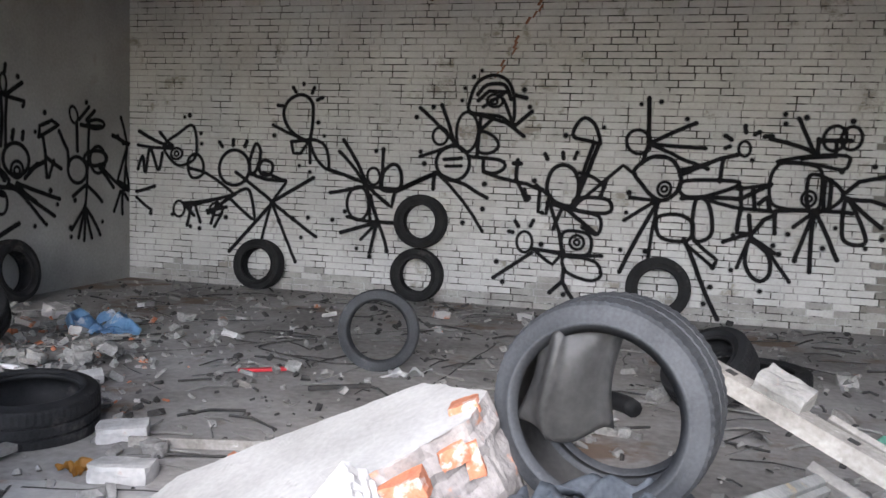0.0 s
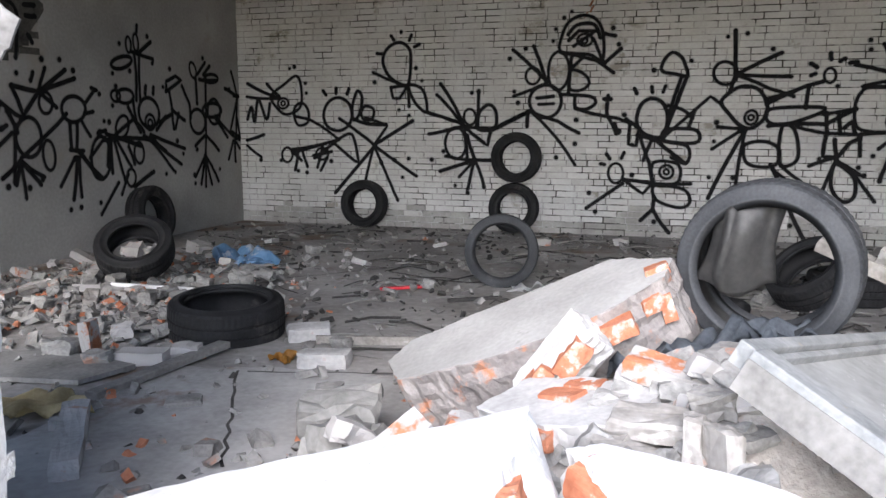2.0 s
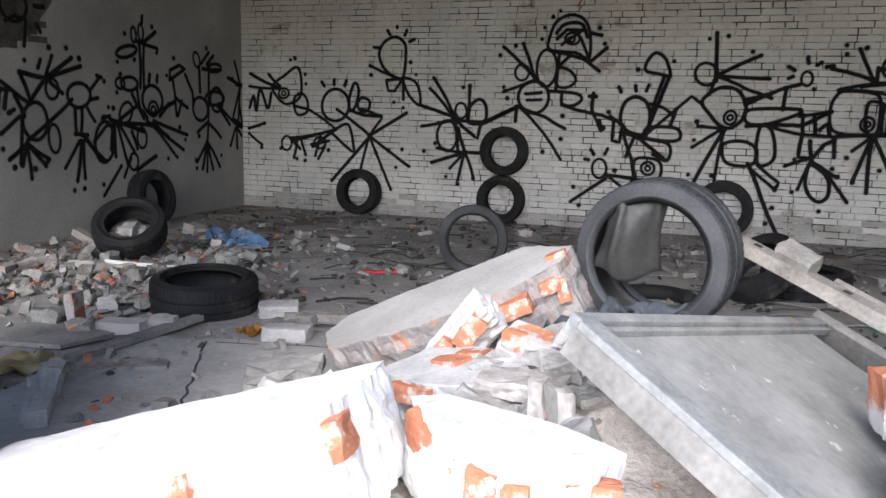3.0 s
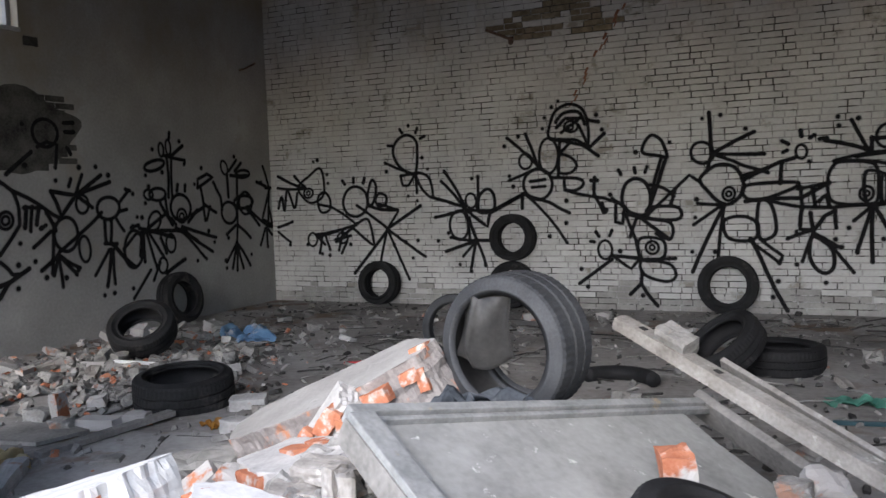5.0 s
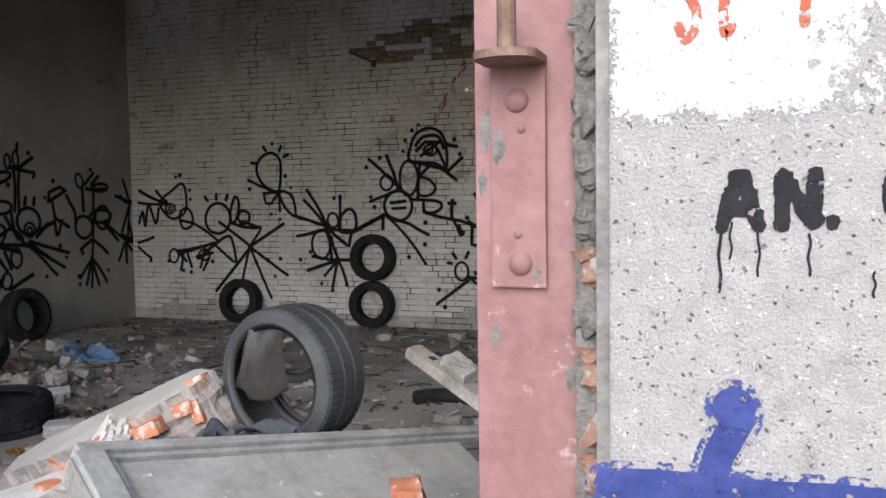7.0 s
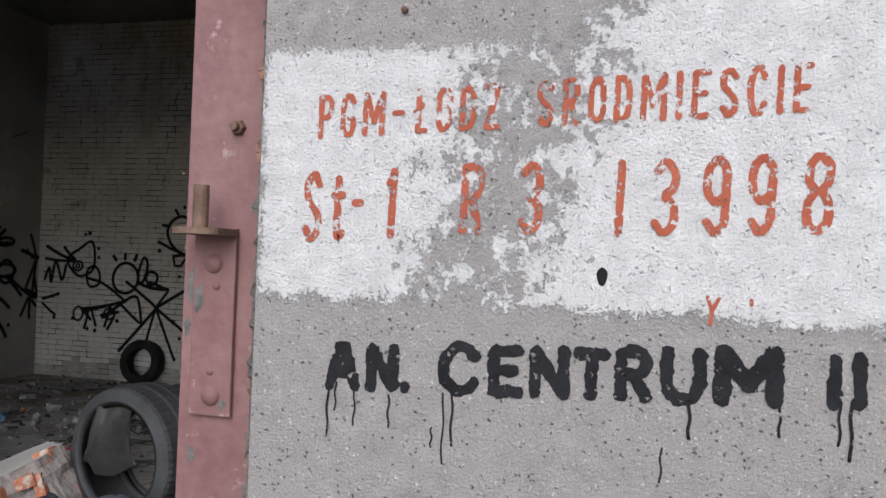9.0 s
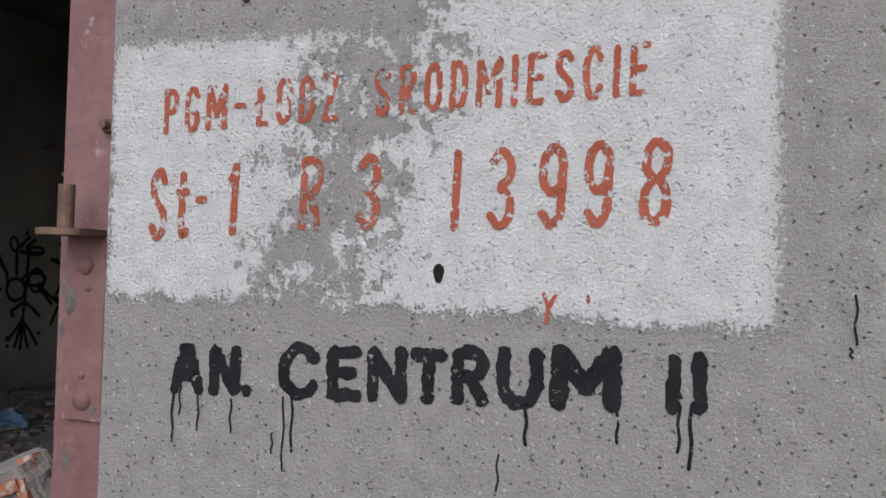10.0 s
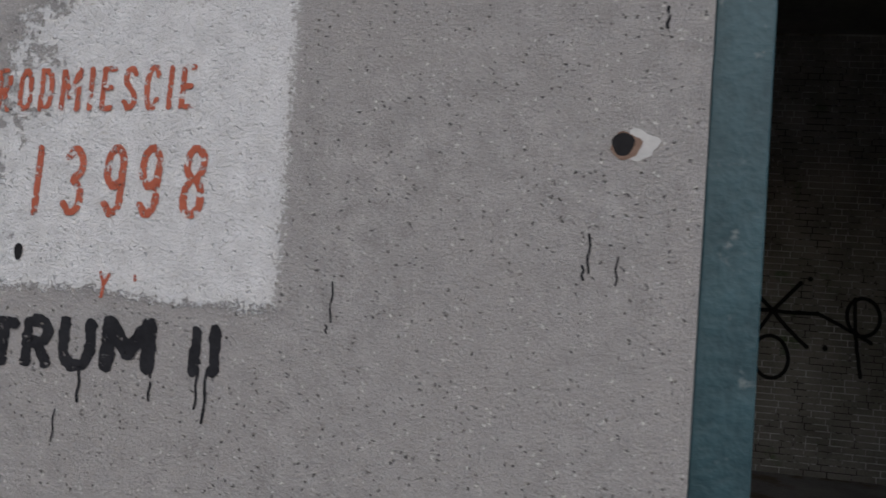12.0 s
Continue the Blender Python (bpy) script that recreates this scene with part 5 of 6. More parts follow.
bm.faces.new([bm.verts.new((1.548 + 0.024 * (1 + 0.25 * math.sin(4 * a)) * math.cos(a), -0.001, 2.062 + 0.022 * (1 + 0.2 * math.cos(3 * a)) * math.sin(a))) for a in (i * math.tau / 22 for i in range(22))])
part("chipped_patch", bm, M_LIME, panel, "white chipped patch beside the hole")
bm = bmesh.new()
disc(bm, 0.246, -0.001, 2.262, 0.006, 0.008, 10, 0.002)
part("nail_head", bm, M_RUST, panel, "rusty nail head")

# ---- hinge bracket on the red post ----
hinge = thing("hinge_bracket", "red-painted hinge bracket with a rusty pin on the gate post", "hinge", pose(0, 0, 0))
back_plate = part("back_plate", bevelled([(-0.200, -0.113, 0.138, 0.1495, 1.557, 1.91)], 0.003), M_RED, hinge)
bm = bmesh.new()
n = 14
tops = []
for zz in (1.895, 1.907):
    ring = [bm.verts.new((-0.205, 0.138, zz))] + [bm.verts.new((-0.1575 - 0.0475 * math.cos(math.pi * k / n), 0.075 - 0.035 * math.sin(math.pi * k / n), zz)) for k in range(n + 1)] + [bm.verts.new((-0.11, 0.138, zz))]
    tops.append(ring)
bm.faces.new(tops[0])
bm.faces.new(tops[1][::-1])
for k in range(len(tops[0])):
    j = (k + 1) % len(tops[0])
    bm.faces.new((tops[0][j], tops[0][k], tops[1][k], tops[1][j]))
flange = part("flange", bm, M_RUST, hinge, "rusty round-nosed flange")
bm = bmesh.new()
tube(bm, [(-0.158, 0.085, 1.907), (-0.158, 0.085, 1.955), (-0.158, 0.085, 1.985)], 0.0145, 14)
part("pin", bm, M_RUST, flange, "brown rusty hinge pin")
for x, z, r in ((-0.157, 1.843, 0.019), (-0.153, 1.595, 0.019), (-0.150, 1.80, 0.0075), (-0.157, 1.64, 0.0075)):
    bm = bmesh.new()
    disc(bm, x, 0.1385, z, r, r * 0.45, 18, r * 0.25)
    part("bolt", bm, M_RED, back_plate, "painted bolt head", True)
bm = bmesh.new()
disc(bm, 0.104, -0.0005, 2.10, 0.016, 0.012, 6)
disc(bm, 0.104, -0.0125, 2.10, 0.009, 0.012, 12)
part("frame_bolt", bm, M_RUST, post, "rusty bolt and nut")
for z, dx in ((2.015, 0.03), (1.868, 0.02)):
    bm = bmesh.new()
    tube(bm, [(0.004, 0.048, z), (-0.004 - dx, 0.038, z + 0.002)], 0.0015, 6)
    disc(bm, -0.004 - dx, 0.038, z + 0.002, 0.004, 0.002, 8)
    part("nail", bm, M_RUST, post)

for x, z, rx, rz, y, own in ((0.018, 1.80, 0.010, 0.032, -0.001, post), (0.012, 1.72, 0.007, 0.018, -0.001, post), (0.15, 1.42, 0.009, 0.02, -0.001, post), (0.03, 1.48, 0.008, 0.016, -0.001, post), (-0.186, 1.775, 0.010, 0.026, 0.137, back_plate), (-0.128, 1.58, 0.007, 0.009, 0.137, back_plate)):
    bm = bmesh.new()
    bm.faces.new([bm.verts.new((x + rx * (1 + 0.3 * math.sin(5 * a + z * 40)) * math.cos(a), y, z + rz * (1 + 0.25 * math.cos(4 * a + x * 90)) * math.sin(a))) for a in (i * math.tau / 18 for i in range(18))])
    part("paint_chip", bm, M_CHIP, own, "bare grey steel where the paint has flaked")

# broken brick edge between the post and the panel
r = random.Random(11)
edge = tagged(finish("broken_edge", boxes((-0.066, -0.001, 0.125, 0.15, -0.1, HEAD)), M_EDGE), "broken brick and mortar edge beside the panel", "wall", kind="structure")
edge_meshes = []
for k in range(5):
    bm = lump(0.05, 0.05, 0.058, k + 20, 0.34, 4, 0.3)
    me = bpy.data.meshes.new("brick_stub")
    bm.to_mesh(me)
    bm.free()
    me.materials.append(M_OLDBRICK if k % 2 else M_EDGE)
    edge_meshes.append(me)
for row in range(46):
    b = new("brick_stub", edge_meshes[r.randrange(5)])
    b.parent = edge
    b.matrix_basis = pose(-0.036 + r.uniform(-0.008, 0.004), 0.138 + r.uniform(-0.008, 0.008), 0.05 + row * STEP, r.uniform(-12, 12), r.uniform(-12, 12), r.uniform(-20, 20)) @ Matrix.Diagonal((1, 0.8, r.uniform(0.7, 1.1), 1))

# ---- fallen pieces of wall ----


def slab_mesh(outline, thick, seed, jag=0.014):
    """A broken plate: flat plastered top, ragged sides. Material 0 the top, 1 the sides."""
    r = random.Random(seed)
    ring = []
    n = len(outline)
    for i in range(n):
        a, b = outline[i], outline[(i + 1) % n]
        k = max(2, int(math.dist(a, b) / 0.02))
        for j in range(k):
            s = j / k
            ring.append((a[0] + (b[0] - a[0]) * s + jag * noise.noise(Vector((i * 3 + s * 5, seed, 0))), a[1] + (b[1] - a[1]) * s + jag * noise.noise(Vector((i * 3 + s * 5, seed, 9)))))
    cx, cy = sum(p[0] for p in ring) / len(ring), sum(p[1] for p in ring) / len(ring)
    bm = bmesh.new()
    layers = []
    for d, grow in ((0.0, 0.0), (0.012, 0.006), (0.14, 0.0), (0.27, 0.012), (0.38, -0.004), (0.5, 0.01), (0.62, 0.0), (0.75, 0.012), (0.88, -0.004), (1.0, -0.04)):
        layer = []
        for k, (x, y) in enumerate(ring):
            p, q = ring[k - 1], ring[(k + 1) % len(ring)]
            u = Vector((q[1] - p[1], p[0] - q[0])).normalized()
            if u.x * (x - cx) + u.y * (y - cy) < 0:
                u = -u
            u = Vector((x - cx, y - cy)) + u * (grow * 0.4 + (jag * 0.8 * noise.noise(Vector((x * 7, y * 7, d * 5 + seed))) + 0.010 * noise.noise(Vector((x * 19, y * 19, d * 8 + seed))) + r.uniform(-0.003, 0.003) if d else 0))
            layer.append(bm.verts.new((cx + u.x, cy + u.y, -thick * d + (r.uniform(-0.003, 0.003) if d else 0.004 * noise.noise(Vector((x * 6, y * 6, seed)))))))
        layers.append(layer)
    m = len(ring)
    for a, b in zip(layers, layers[1:]):
        for i in range(m):
            bm.faces.new((a[i], b[i], b[(i + 1) % m], a[(i + 1) % m])).material_index = 1
    mid = [bm.verts.new((cx + (v.co.x - cx) * 0.5, cy + (v.co.y - cy) * 0.5, 0.006 * noise.noise(v.co * 5))) for v in layers[0]]
    for i in range(m):
        bm.faces.new((layers[0][i], layers[0][(i + 1) % m], mid[(i + 1) % m], mid[i])).material_index = 0
    bm.faces.new(mid).material_index = 0
    bm.faces.new(layers[-1][::-1]).material_index = 1
    bmesh.ops.recalc_face_normals(bm, faces=bm.faces[:])
    return bm


def wall_fragment(label, m, outline, thick, seed, bricks, top=None, side=None, jag=0.014):
    """A broken piece of wall; its bricks are given by place in the room, size and turn."""
    root = thing("wall_fragment", label, "rubble", m, "fallen wall fragments")
    part("plaster", slab_mesh(outline, thick, seed, jag), [top or M_PLASTER_TOP, side or M_LIME], root, "flat plaster face with ragged mortar sides")
    for k, (x, y, z, sx, sy, sz, rx, ry, rz) in enumerate(bricks):
        b = part("brick", lump(sx, sy, sz, seed * 10 + k, 0.07, 5, 0.10), M_ORANGE, root)
        b.matrix_basis = m.inverted() @ pose(x, y, z, rx, ry, rz)
    return root


# lighter copy of the lime plaster, with the outdoor glare in its colour
M_BRIGHT = mat("daylit_lime_plaster", (0.48, 0.475, 0.465), (0.68, 0.675, 0.665), 0.92, 6, 0.5, 45, (0.36, 0.33, 0.30), 7.0, 0.66)
M_PLASTER_TOP = mat("fallen_plaster_face", (0.235, 0.228, 0.22), (0.36, 0.352, 0.34), 0.9, 3, 0.3, 45, (0.20, 0.19, 0.18), 2.5, 0.62)
# raw broken brickwork, darkened so the side's shade is in the colour
M_BROKEN = mat("shaded_broken_brickwork", (0.15, 0.135, 0.13), (0.31, 0.285, 0.27), 0.94, 7, 0.7, 60, (0.40, 0.17, 0.09), 4.5, 0.535, relief=0.02)
wall_fragment("big fallen piece of plastered brick wall, tilted", pose(-2.72, 2.13, 0.645, 14, -23, 0), [(-0.63, 0.06), (-0.52, -0.16), (-0.30, -0.21), (-0.08, -0.24), (0.25, -0.22), (0.45, -0.14), (0.60, -0.04), (0.635, 0.10), (0.38, 0.32), (-0.1, 0.27), (-0.56, 0.20)], 0.33, 7,
              [(-2.33, 1.955, 0.68, 0.17, 0.09, 0.07, 3, -23, 8), (-2.215, 2.08, 0.765, 0.09, 0.10, 0.06, 0, -23, 30), (-2.155, 2.13, 0.75, 0.05, 0.11, 0.11, 0, -20, 10), (-2.20, 2.19, 0.872, 0.09, 0.10, 0.04, 0, -23, 8)], side=M_BROKEN, jag=0.011)
wall_fragment("bright fallen slab of white plastered wall", pose(-2.97, 0.55, 0.60, -2, -18, 4), [(-0.74, -0.3), (0.1, -0.36), (0.62, -0.28), (0.66, -0.06), (0.63, 0.18), (0.3, 0.2), (-0.3, 0.22), (-0.74, 0.2)], 0.30, 9,
              [(-2.355, 0.375, 0.715, 0.11, 0.10, 0.10, 0, -18, 6), (-2.72, 0.26, 0.575, 0.16, 0.08, 0.07, 0, -18, 2), (-2.35, 0.47, 0.60, 0.07, 0.13, 0.13, 0, -12, -14), (-2.50, 0.27, 0.52, 0.12, 0.09, 0.075, 0, -18, 4), (-3.05, 0.25, 0.42, 0.2, 0.09, 0.075, 0, -18, 0)], M_BRIGHT, M_BRIGHT, 0.013)
wall_fragment("leaning chunk of mortared bricks", pose(-2.53, 1.82, 0.605, 30, -54, 8), [(-0.19, -0.095), (0.0, -0.10), (0.165, -0.10), (0.17, 0.085), (0.02, 0.09), (-0.185, 0.09)], 0.13, 12,
              [(-2.445, 1.775, 0.615, 0.145, 0.085, 0.075, 0, -56, 8), (-2.585, 1.735, 0.50, 0.20, 0.045, 0.055, 0, -54, 8), (-2.60, 1.80, 0.49, 0.10, 0.10, 0.06, 0, -54, 8)], M_LIME, jag=0.008)
wall_fragment("flat lump of old mortar with brick ends", pose(-2.40, 1.46, 0.575, 8, -8, -28), [(-0.28, -0.14), (0.05, -0.19), (0.26, -0.12), (0.25, 0.14), (-0.05, 0.19), (-0.28, 0.13)], 0.22, 21,
              [(-2.43, 1.50, 0.553, 0.14, 0.09, 0.065, 5, -8, -30), (-2.235, 1.375, 0.515, 0.08, 0.13, 0.12, 0, -5, -30), (-2.37, 1.60, 0.56, 0.12, 0.10, 0.07, 0, -8, -20), (-2.50, 1.32, 0.50, 0.2, 0.07, 0.065, 0, -6, -28)], M_LIME)
wall_fragment("white mortar lump with a raw orange brick", pose(-2.00, 0.69, 0.68, -6, 5, -6), [(-0.30, 0.04), (-0.12, -0.13), (0.05, -0.20), (0.27, -0.15), (0.30, 0.06), (0.1, 0.15), (-0.24, 0.15)], 0.26, 15,
              [(-2.16, 0.66, 0.615, 0.25, 0.10, 0.11, 0, 12, -39), (-2.00, 0.515, 0.60, 0.09, 0.06, 0.09, 0, 8, -20), (-1.92, 0.50, 0.59, 0.07, 0.05, 0.08, 0, 0, -6), (-1.75, 0.54, 0.60, 0.13, 0.06, 0.08, 0, 0, 10)], M_BRIGHT, M_BRIGHT, 0.010)

# ---- fallen door leaf: sheet, two rails, seen from its upper corner ----
S, W = Vector((0.402, 0.90, -0.176)).normalized(), Vector((0.792, -0.437, -0.426)).normalized()
N = S.cross(W).normalized()
if N.z < 0:
    N = -N
leaf_m = Matrix(((S.x, W.x, N.x, -1.93), (S.y, W.y, N.y, 1.10), (S.z, W.z, N.z, 0.885), (0, 0, 0, 1)))
leaf = thing("door_leaf", "fallen grey-painted door leaf with a torn sheet", "door", leaf_m)


def plate(points, z0, z1):
    bm = bmesh.new()
    a, b = [bm.verts.new((x, y, z0)) for x, y in points], [bm.verts.new((x, y, z1)) for x, y in points]
    bm.faces.new(a[::-1])
    bm.faces.new(b)
    for i in range(len(points)):
        j = (i + 1) % len(points)
        bm.faces.new((a[i], a[j], b[j], b[i]))
    bmesh.ops.recalc_face_normals(bm, faces=bm.faces[:])
    return bm


part("sheet", plate([(0.06, 0.06), (1.90, 0.06), (1.88, 0.3), (1.91, 0.6), (1.87, 1.0), (0.06, 1.02)], -0.035, -0.02), M_GREYPAINT, leaf, "flat grey sheet scraped white in places")
stile = part("stile", bevelled([(0.0, 2.2, 0.0, 0.045, -0.045, 0.022)], 0.005), M_RAIL, leaf)
part("stile_bead", bevelled([(0.04, 2.16, 0.047, 0.072, -0.03, 0.004)], 0.004), M_RAIL, stile, "ochre-stained bead along the rail")
rail = part("rail", bevelled([(-0.02, 0.085, 0.046, 1.0, -0.05, 0.024)], 0.006), M_RAIL, leaf)
part("rail_bead", bevelled([(0.087, 0.115, 0.075, 0.99, -0.03, 0.006)], 0.004), M_RAIL, rail)
part("hinge_edge", bevelled([(-0.03, -0.0205, 0.05, 0.98, -0.09, 0.0)], 0.002), M_OLDWOOD, leaf, "bare wooden edge")


def bar(name, label, category, a, b, w, h, material, roll=0.0, bevel=0.006):
    a, b = Vector(a), Vector(b)
    ob = finish(name, bevelled([(-w / 2, w / 2, -h / 2, h / 2, 0, (b - a).length)], bevel), material)
    ob.matrix_world = Matrix.Translation(a) @ (b - a).to_track_quat("Z", "Y").to_matrix().to_4x4() @ pose(0, 0, 0, 0, 0, roll)
    return tagged(ob, label, category)


bar("plank", "weathered grey board lying against the door leaf", "plank", (-1.10, 3.06, 0.49), (-0.22, 2.55, 0.10), 0.05, 0.17, M_OLDWOOD, 30)
M_HALF = mat("half_plastered_brick", (0.33, 0.115, 0.06), (0.46, 0.20, 0.12), 0.92, 12, 0.5, 90, (0.50, 0.49, 0.475), 3.2, 0.50)
beam = thing("wooden_beam", "whitewashed wooden beam propped on the rubble", "beam")
a, b = Vector((-1.52, 3.21, 0.86)), Vector((-0.05, 2.42, 0.275))
beam.matrix_world = Matrix.Translation(a) @ (b - a).to_track_quat("Z", "Y").to_matrix().to_4x4()
bm = lump(0.11, 0.07, (b - a).length, 31, 0.06, 3, 0.02)
bmesh.ops.translate(bm, verts=bm.verts[:], vec=(0, 0, (b - a).length / 2))
part("timber", bm, M_WOOD, beam)
# uncut slots: dark blocks through the timber paint their shade
for k, z in enumerate((0.14, 0.29, 0.62)):
    part("mortise_shade", boxes((-0.018, 0.018, -0.0385, 0.0385, z, z + 0.04)), M_DARK, beam, "dark block painting the shade of a slot in the timber")
chunk("mortar_lump", "pale mortar lump stuck on the beam", "rubble", (0.19, 0.12, 0.12), pose(-1.20, 3.06, 0.79, 12, 22, -28), M_DULL, 33, 0.05, 4)
bar("plank", "thin split plank beside the beam", "plank", (-1.0, 3.25, 0.66), (-0.12, 2.7, 0.30), 0.03, 0.06, M_WOOD, 30)
tyre("black tyre lying on the rubble by the door leaf", Matrix.Translation((0.15, 0.03, 0.04)) @ leaf_m @ pose(0.50, 1.0, 0.11) @ FLAT, 0.31, 0.18, 0.64)
chunk("brick", "orange and white half brick on the door leaf", "brick", (0.115, 0.12, 0.21), pose(-0.95, 1.68, 0.57, 8, -8, 20), M_HALF, 40, 0.06, 4)

# torn lining that hangs inside the standing tyre, and the rags under it
bm = bmesh.new()
g = []
for i in range(19):
    row = []
    for j in range(17):
        u, v = i / 18, j / 16
        x = -0.19 - 0.05 * u + (0.25 + 0.02 * u) * v + 0.012 * math.sin(u * 5 + v * 2)
        top = math.sqrt(max(0.0, 0.268 ** 2 - x * x))
        low = -0.055 - 0.045 * math.sin(v * 3.0) + 0.015 * math.sin(v * 9)
        z = top + (low - top) * u
        y = -0.125 + 0.13 * v * v * (0.5 + 0.5 * u) - 0.055 * math.sin(u * 3.1) * math.sin(v * 3.1) - 0.035 * math.exp(-((v - 0.22 - 0.15 * u) / 0.07) ** 2) - (0.07 * (v - 0.85) / 0.15 if v > 0.85 else 0.0)
        row.append(bm.verts.new((x, y, z)))
    g.append(row)
for i in range(18):
    for j in range(16):
        bm.faces.new((g[i][j], g[i + 1][j], g[i + 1][j + 1], g[i][j + 1]))
bmesh.ops.solidify(bm, geom=bm.faces[:], thickness=0.012)
flap = part("torn_flap", bm, M_FLAP, torn_tyre, "grey torn rubber flap curling inside", True)
flap.matrix_basis = UP.inverted()


def rag(label, x0, y0, sx, sy, lift, seed, material, category="cloth", height=0.10, fold=9.0, floor_of=heap):
    bm = bmesh.new()
    g = []
    for i in range(26):
        row = []
        for j in range(20):
            u, v = i / 25 - 0.5, j / 19 - 0.5
            at = Vector((u * sx * fold, v * sy * fold, seed))
            x, y = x0 + u * sx * (1 + 0.25 * math.sin(v * 7 + seed)), y0 + v * sy * (1 + 0.3 * math.sin(u * 6 + seed))
            z = floor_of(x, y) + lift + height * abs(noise.noise(at)) * 1.6 + 0.35 * height * noise.noise(at * 2.3)
            row.append(bm.verts.new((x, y, z * (1 if abs(u) < 0.48 else 0.97))))
        g.append(row)
    for i in range(25):
        for j in range(19):
            bm.faces.new((g[i][j], g[i + 1][j], g[i + 1][j + 1], g[i][j + 1]))
    bmesh.ops.solidify(bm, geom=bm.faces[:], thickness=0.004)
    return tagged(finish("rag" if category == "cloth" else "plastic_sheet", bm, material, smooth=True), label, category)


def flat_floor(x, y):
    return 0.0


rag("crumpled blue-grey rags under the torn tyre", -1.97, 2.00, 0.60, 0.44, 0.05, 3.0, M_CLOTH, height=0.10, fold=11.0)
rag("twisted blue-grey rags caught in the torn tyre", -1.70, 2.24, 0.42, 0.30, 0.12, 11.0, M_CLOTH, height=0.12, fold=8.0)
rag("crumpled blue and white plastic sheet on the floor", -6.50, 6.25, 0.66, 0.46, 0.01, 8.0, M_BLUEBAG, "sheet", 0.19, 6, flat_floor)
rag("crumpled white plastic bag on the floor", -3.46, 5.72, 0.28, 0.2, 0.01, 5.0, M_PALE, "bag", 0.11, 7, flat_floor)
rag("yellowed torn foam sheet on the floor", -5.15, 2.12, 0.55, 0.30, 0.03, 2.0, M_FOAM, "foam", 0.07, 6, flat_floor)
rag("crumpled amber rubbish on the floor", -4.42, 3.28, 0.14, 0.12, 0.01, 6.0, M_AMBER, "rubbish", 0.06, 18, flat_floor)
rag("torn green plastic on the floor", -0.36, 5.2, 0.34, 0.2, 0.01, 4.0, M_GREENBIT, "plastic", 0.05, 9, flat_floor)

# ---- sticks, planks and scraps on the floor ----
bar("plank", "dark weathered plank lying on the floor", "plank", (-5.02, 2.33, 0.03), (-4.88, 3.36, 0.05), 0.09, 0.04, M_OLDWOOD, 0)
bar("plank", "thin pale plank lying on the floor", "plank", (-4.42, 3.70, 0.02), (-3.62, 3.92, 0.02), 0.03, 0.07, M_WOOD, 0)
bar("stick", "thin white stick lying in the rubble", "stick", (-6.72, 4.55, 0.09), (-6.02, 4.70, 0.06), 0.03, 0.03, M_PALE, 0)
bar("stick", "thin black stick lying on the floor", "stick", (-3.98, 5.10, 0.02), (-3.60, 5.34, 0.02), 0.03, 0.03, M_DARK, 0)
bar("plastic_strip", "bright red plastic strip on the floor", "plastic", (-4.66, 5.36, 0.02), (-4.34, 5.52, 0.03), 0.05, 0.025, M_REDBIT, 0)
bar("pipe", "thin dark pipe lying near the door", "pipe", (-0.5, 4.62, 0.02), (0.1, 4.72, 0.02), 0.03, 0.03, M_TEAL, 0)
board = tagged(finish("board", plate([(-6.1, 2.35), (-5.25, 2.5), (-5.15, 2.85), (-5.85, 2.98), (-6.15, 2.8)], 0.012, 0.04), M_OLDWOOD), "flat grey board lying on the floor", "board")
stud = thing("concrete_post", "broken white concrete post lying on the floor", "post", pose(-4.67, 1.80, 0.05, 0, 0, 128))
part("shaft", lump(0.80, 0.12, 0.09, 51, 0.06, 5), M_LIME, stud)
part("lug", lump(0.06, 0.05, 0.05, 52, 0.1, 1), M_LIME, stud).matrix_basis = pose(0.2, 0.08, 0)
bm = bmesh.new()
pts = [(-2.06 + 0.3 * math.cos(a), 5.2 + 0.3 * math.sin(a), 0.06) for a in (radians(20 + 11 * k) for k in range(13))]
tube(bm, pts, 0.06, 10)
tagged(finish("tyre_scrap", bm, M_RUBBER, smooth=True), "torn arc of tyre lying on the floor", "tyre")
for k in range(3):
    r = random.Random(60 + k)
    bm = bmesh.new()
    cx, cy, R = -4.7 + r.uniform(-0.5, 0.5), 6.4 + r.uniform(-0.3, 0.4), r.uniform(0.2, 0.5)
    tube(bm, [(cx + R * math.cos(a) * 1.3, cy + R * math.sin(a) * 0.7, 0.012 + 0.015 * (1 + math.sin(3 * a + k))) for a in (k + 0.22 * i for i in range(16))], 0.007, 6)
    tagged(finish("wire", bm, M_DARK), "loose black wire curled on the floor", "wire", "loose wires")

# paler slab of the floor inside the gateway, lightened further for the gate's daylight
M_SLAB = mat("gate_lit_dusty_slab", (0.26, 0.252, 0.242), (0.44, 0.43, 0.415), 0.93, 2.2, 0.5, 28, (0.24, 0.19, 0.16), 1.8, 0.60)
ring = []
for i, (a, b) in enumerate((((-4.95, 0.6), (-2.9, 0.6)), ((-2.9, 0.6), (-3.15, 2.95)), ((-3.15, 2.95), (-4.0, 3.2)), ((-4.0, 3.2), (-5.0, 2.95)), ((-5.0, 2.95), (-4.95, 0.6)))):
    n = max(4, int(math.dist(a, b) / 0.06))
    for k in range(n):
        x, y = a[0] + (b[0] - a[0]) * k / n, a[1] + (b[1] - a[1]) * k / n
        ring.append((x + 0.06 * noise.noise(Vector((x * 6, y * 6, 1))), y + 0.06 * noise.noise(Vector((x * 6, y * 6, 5)))))
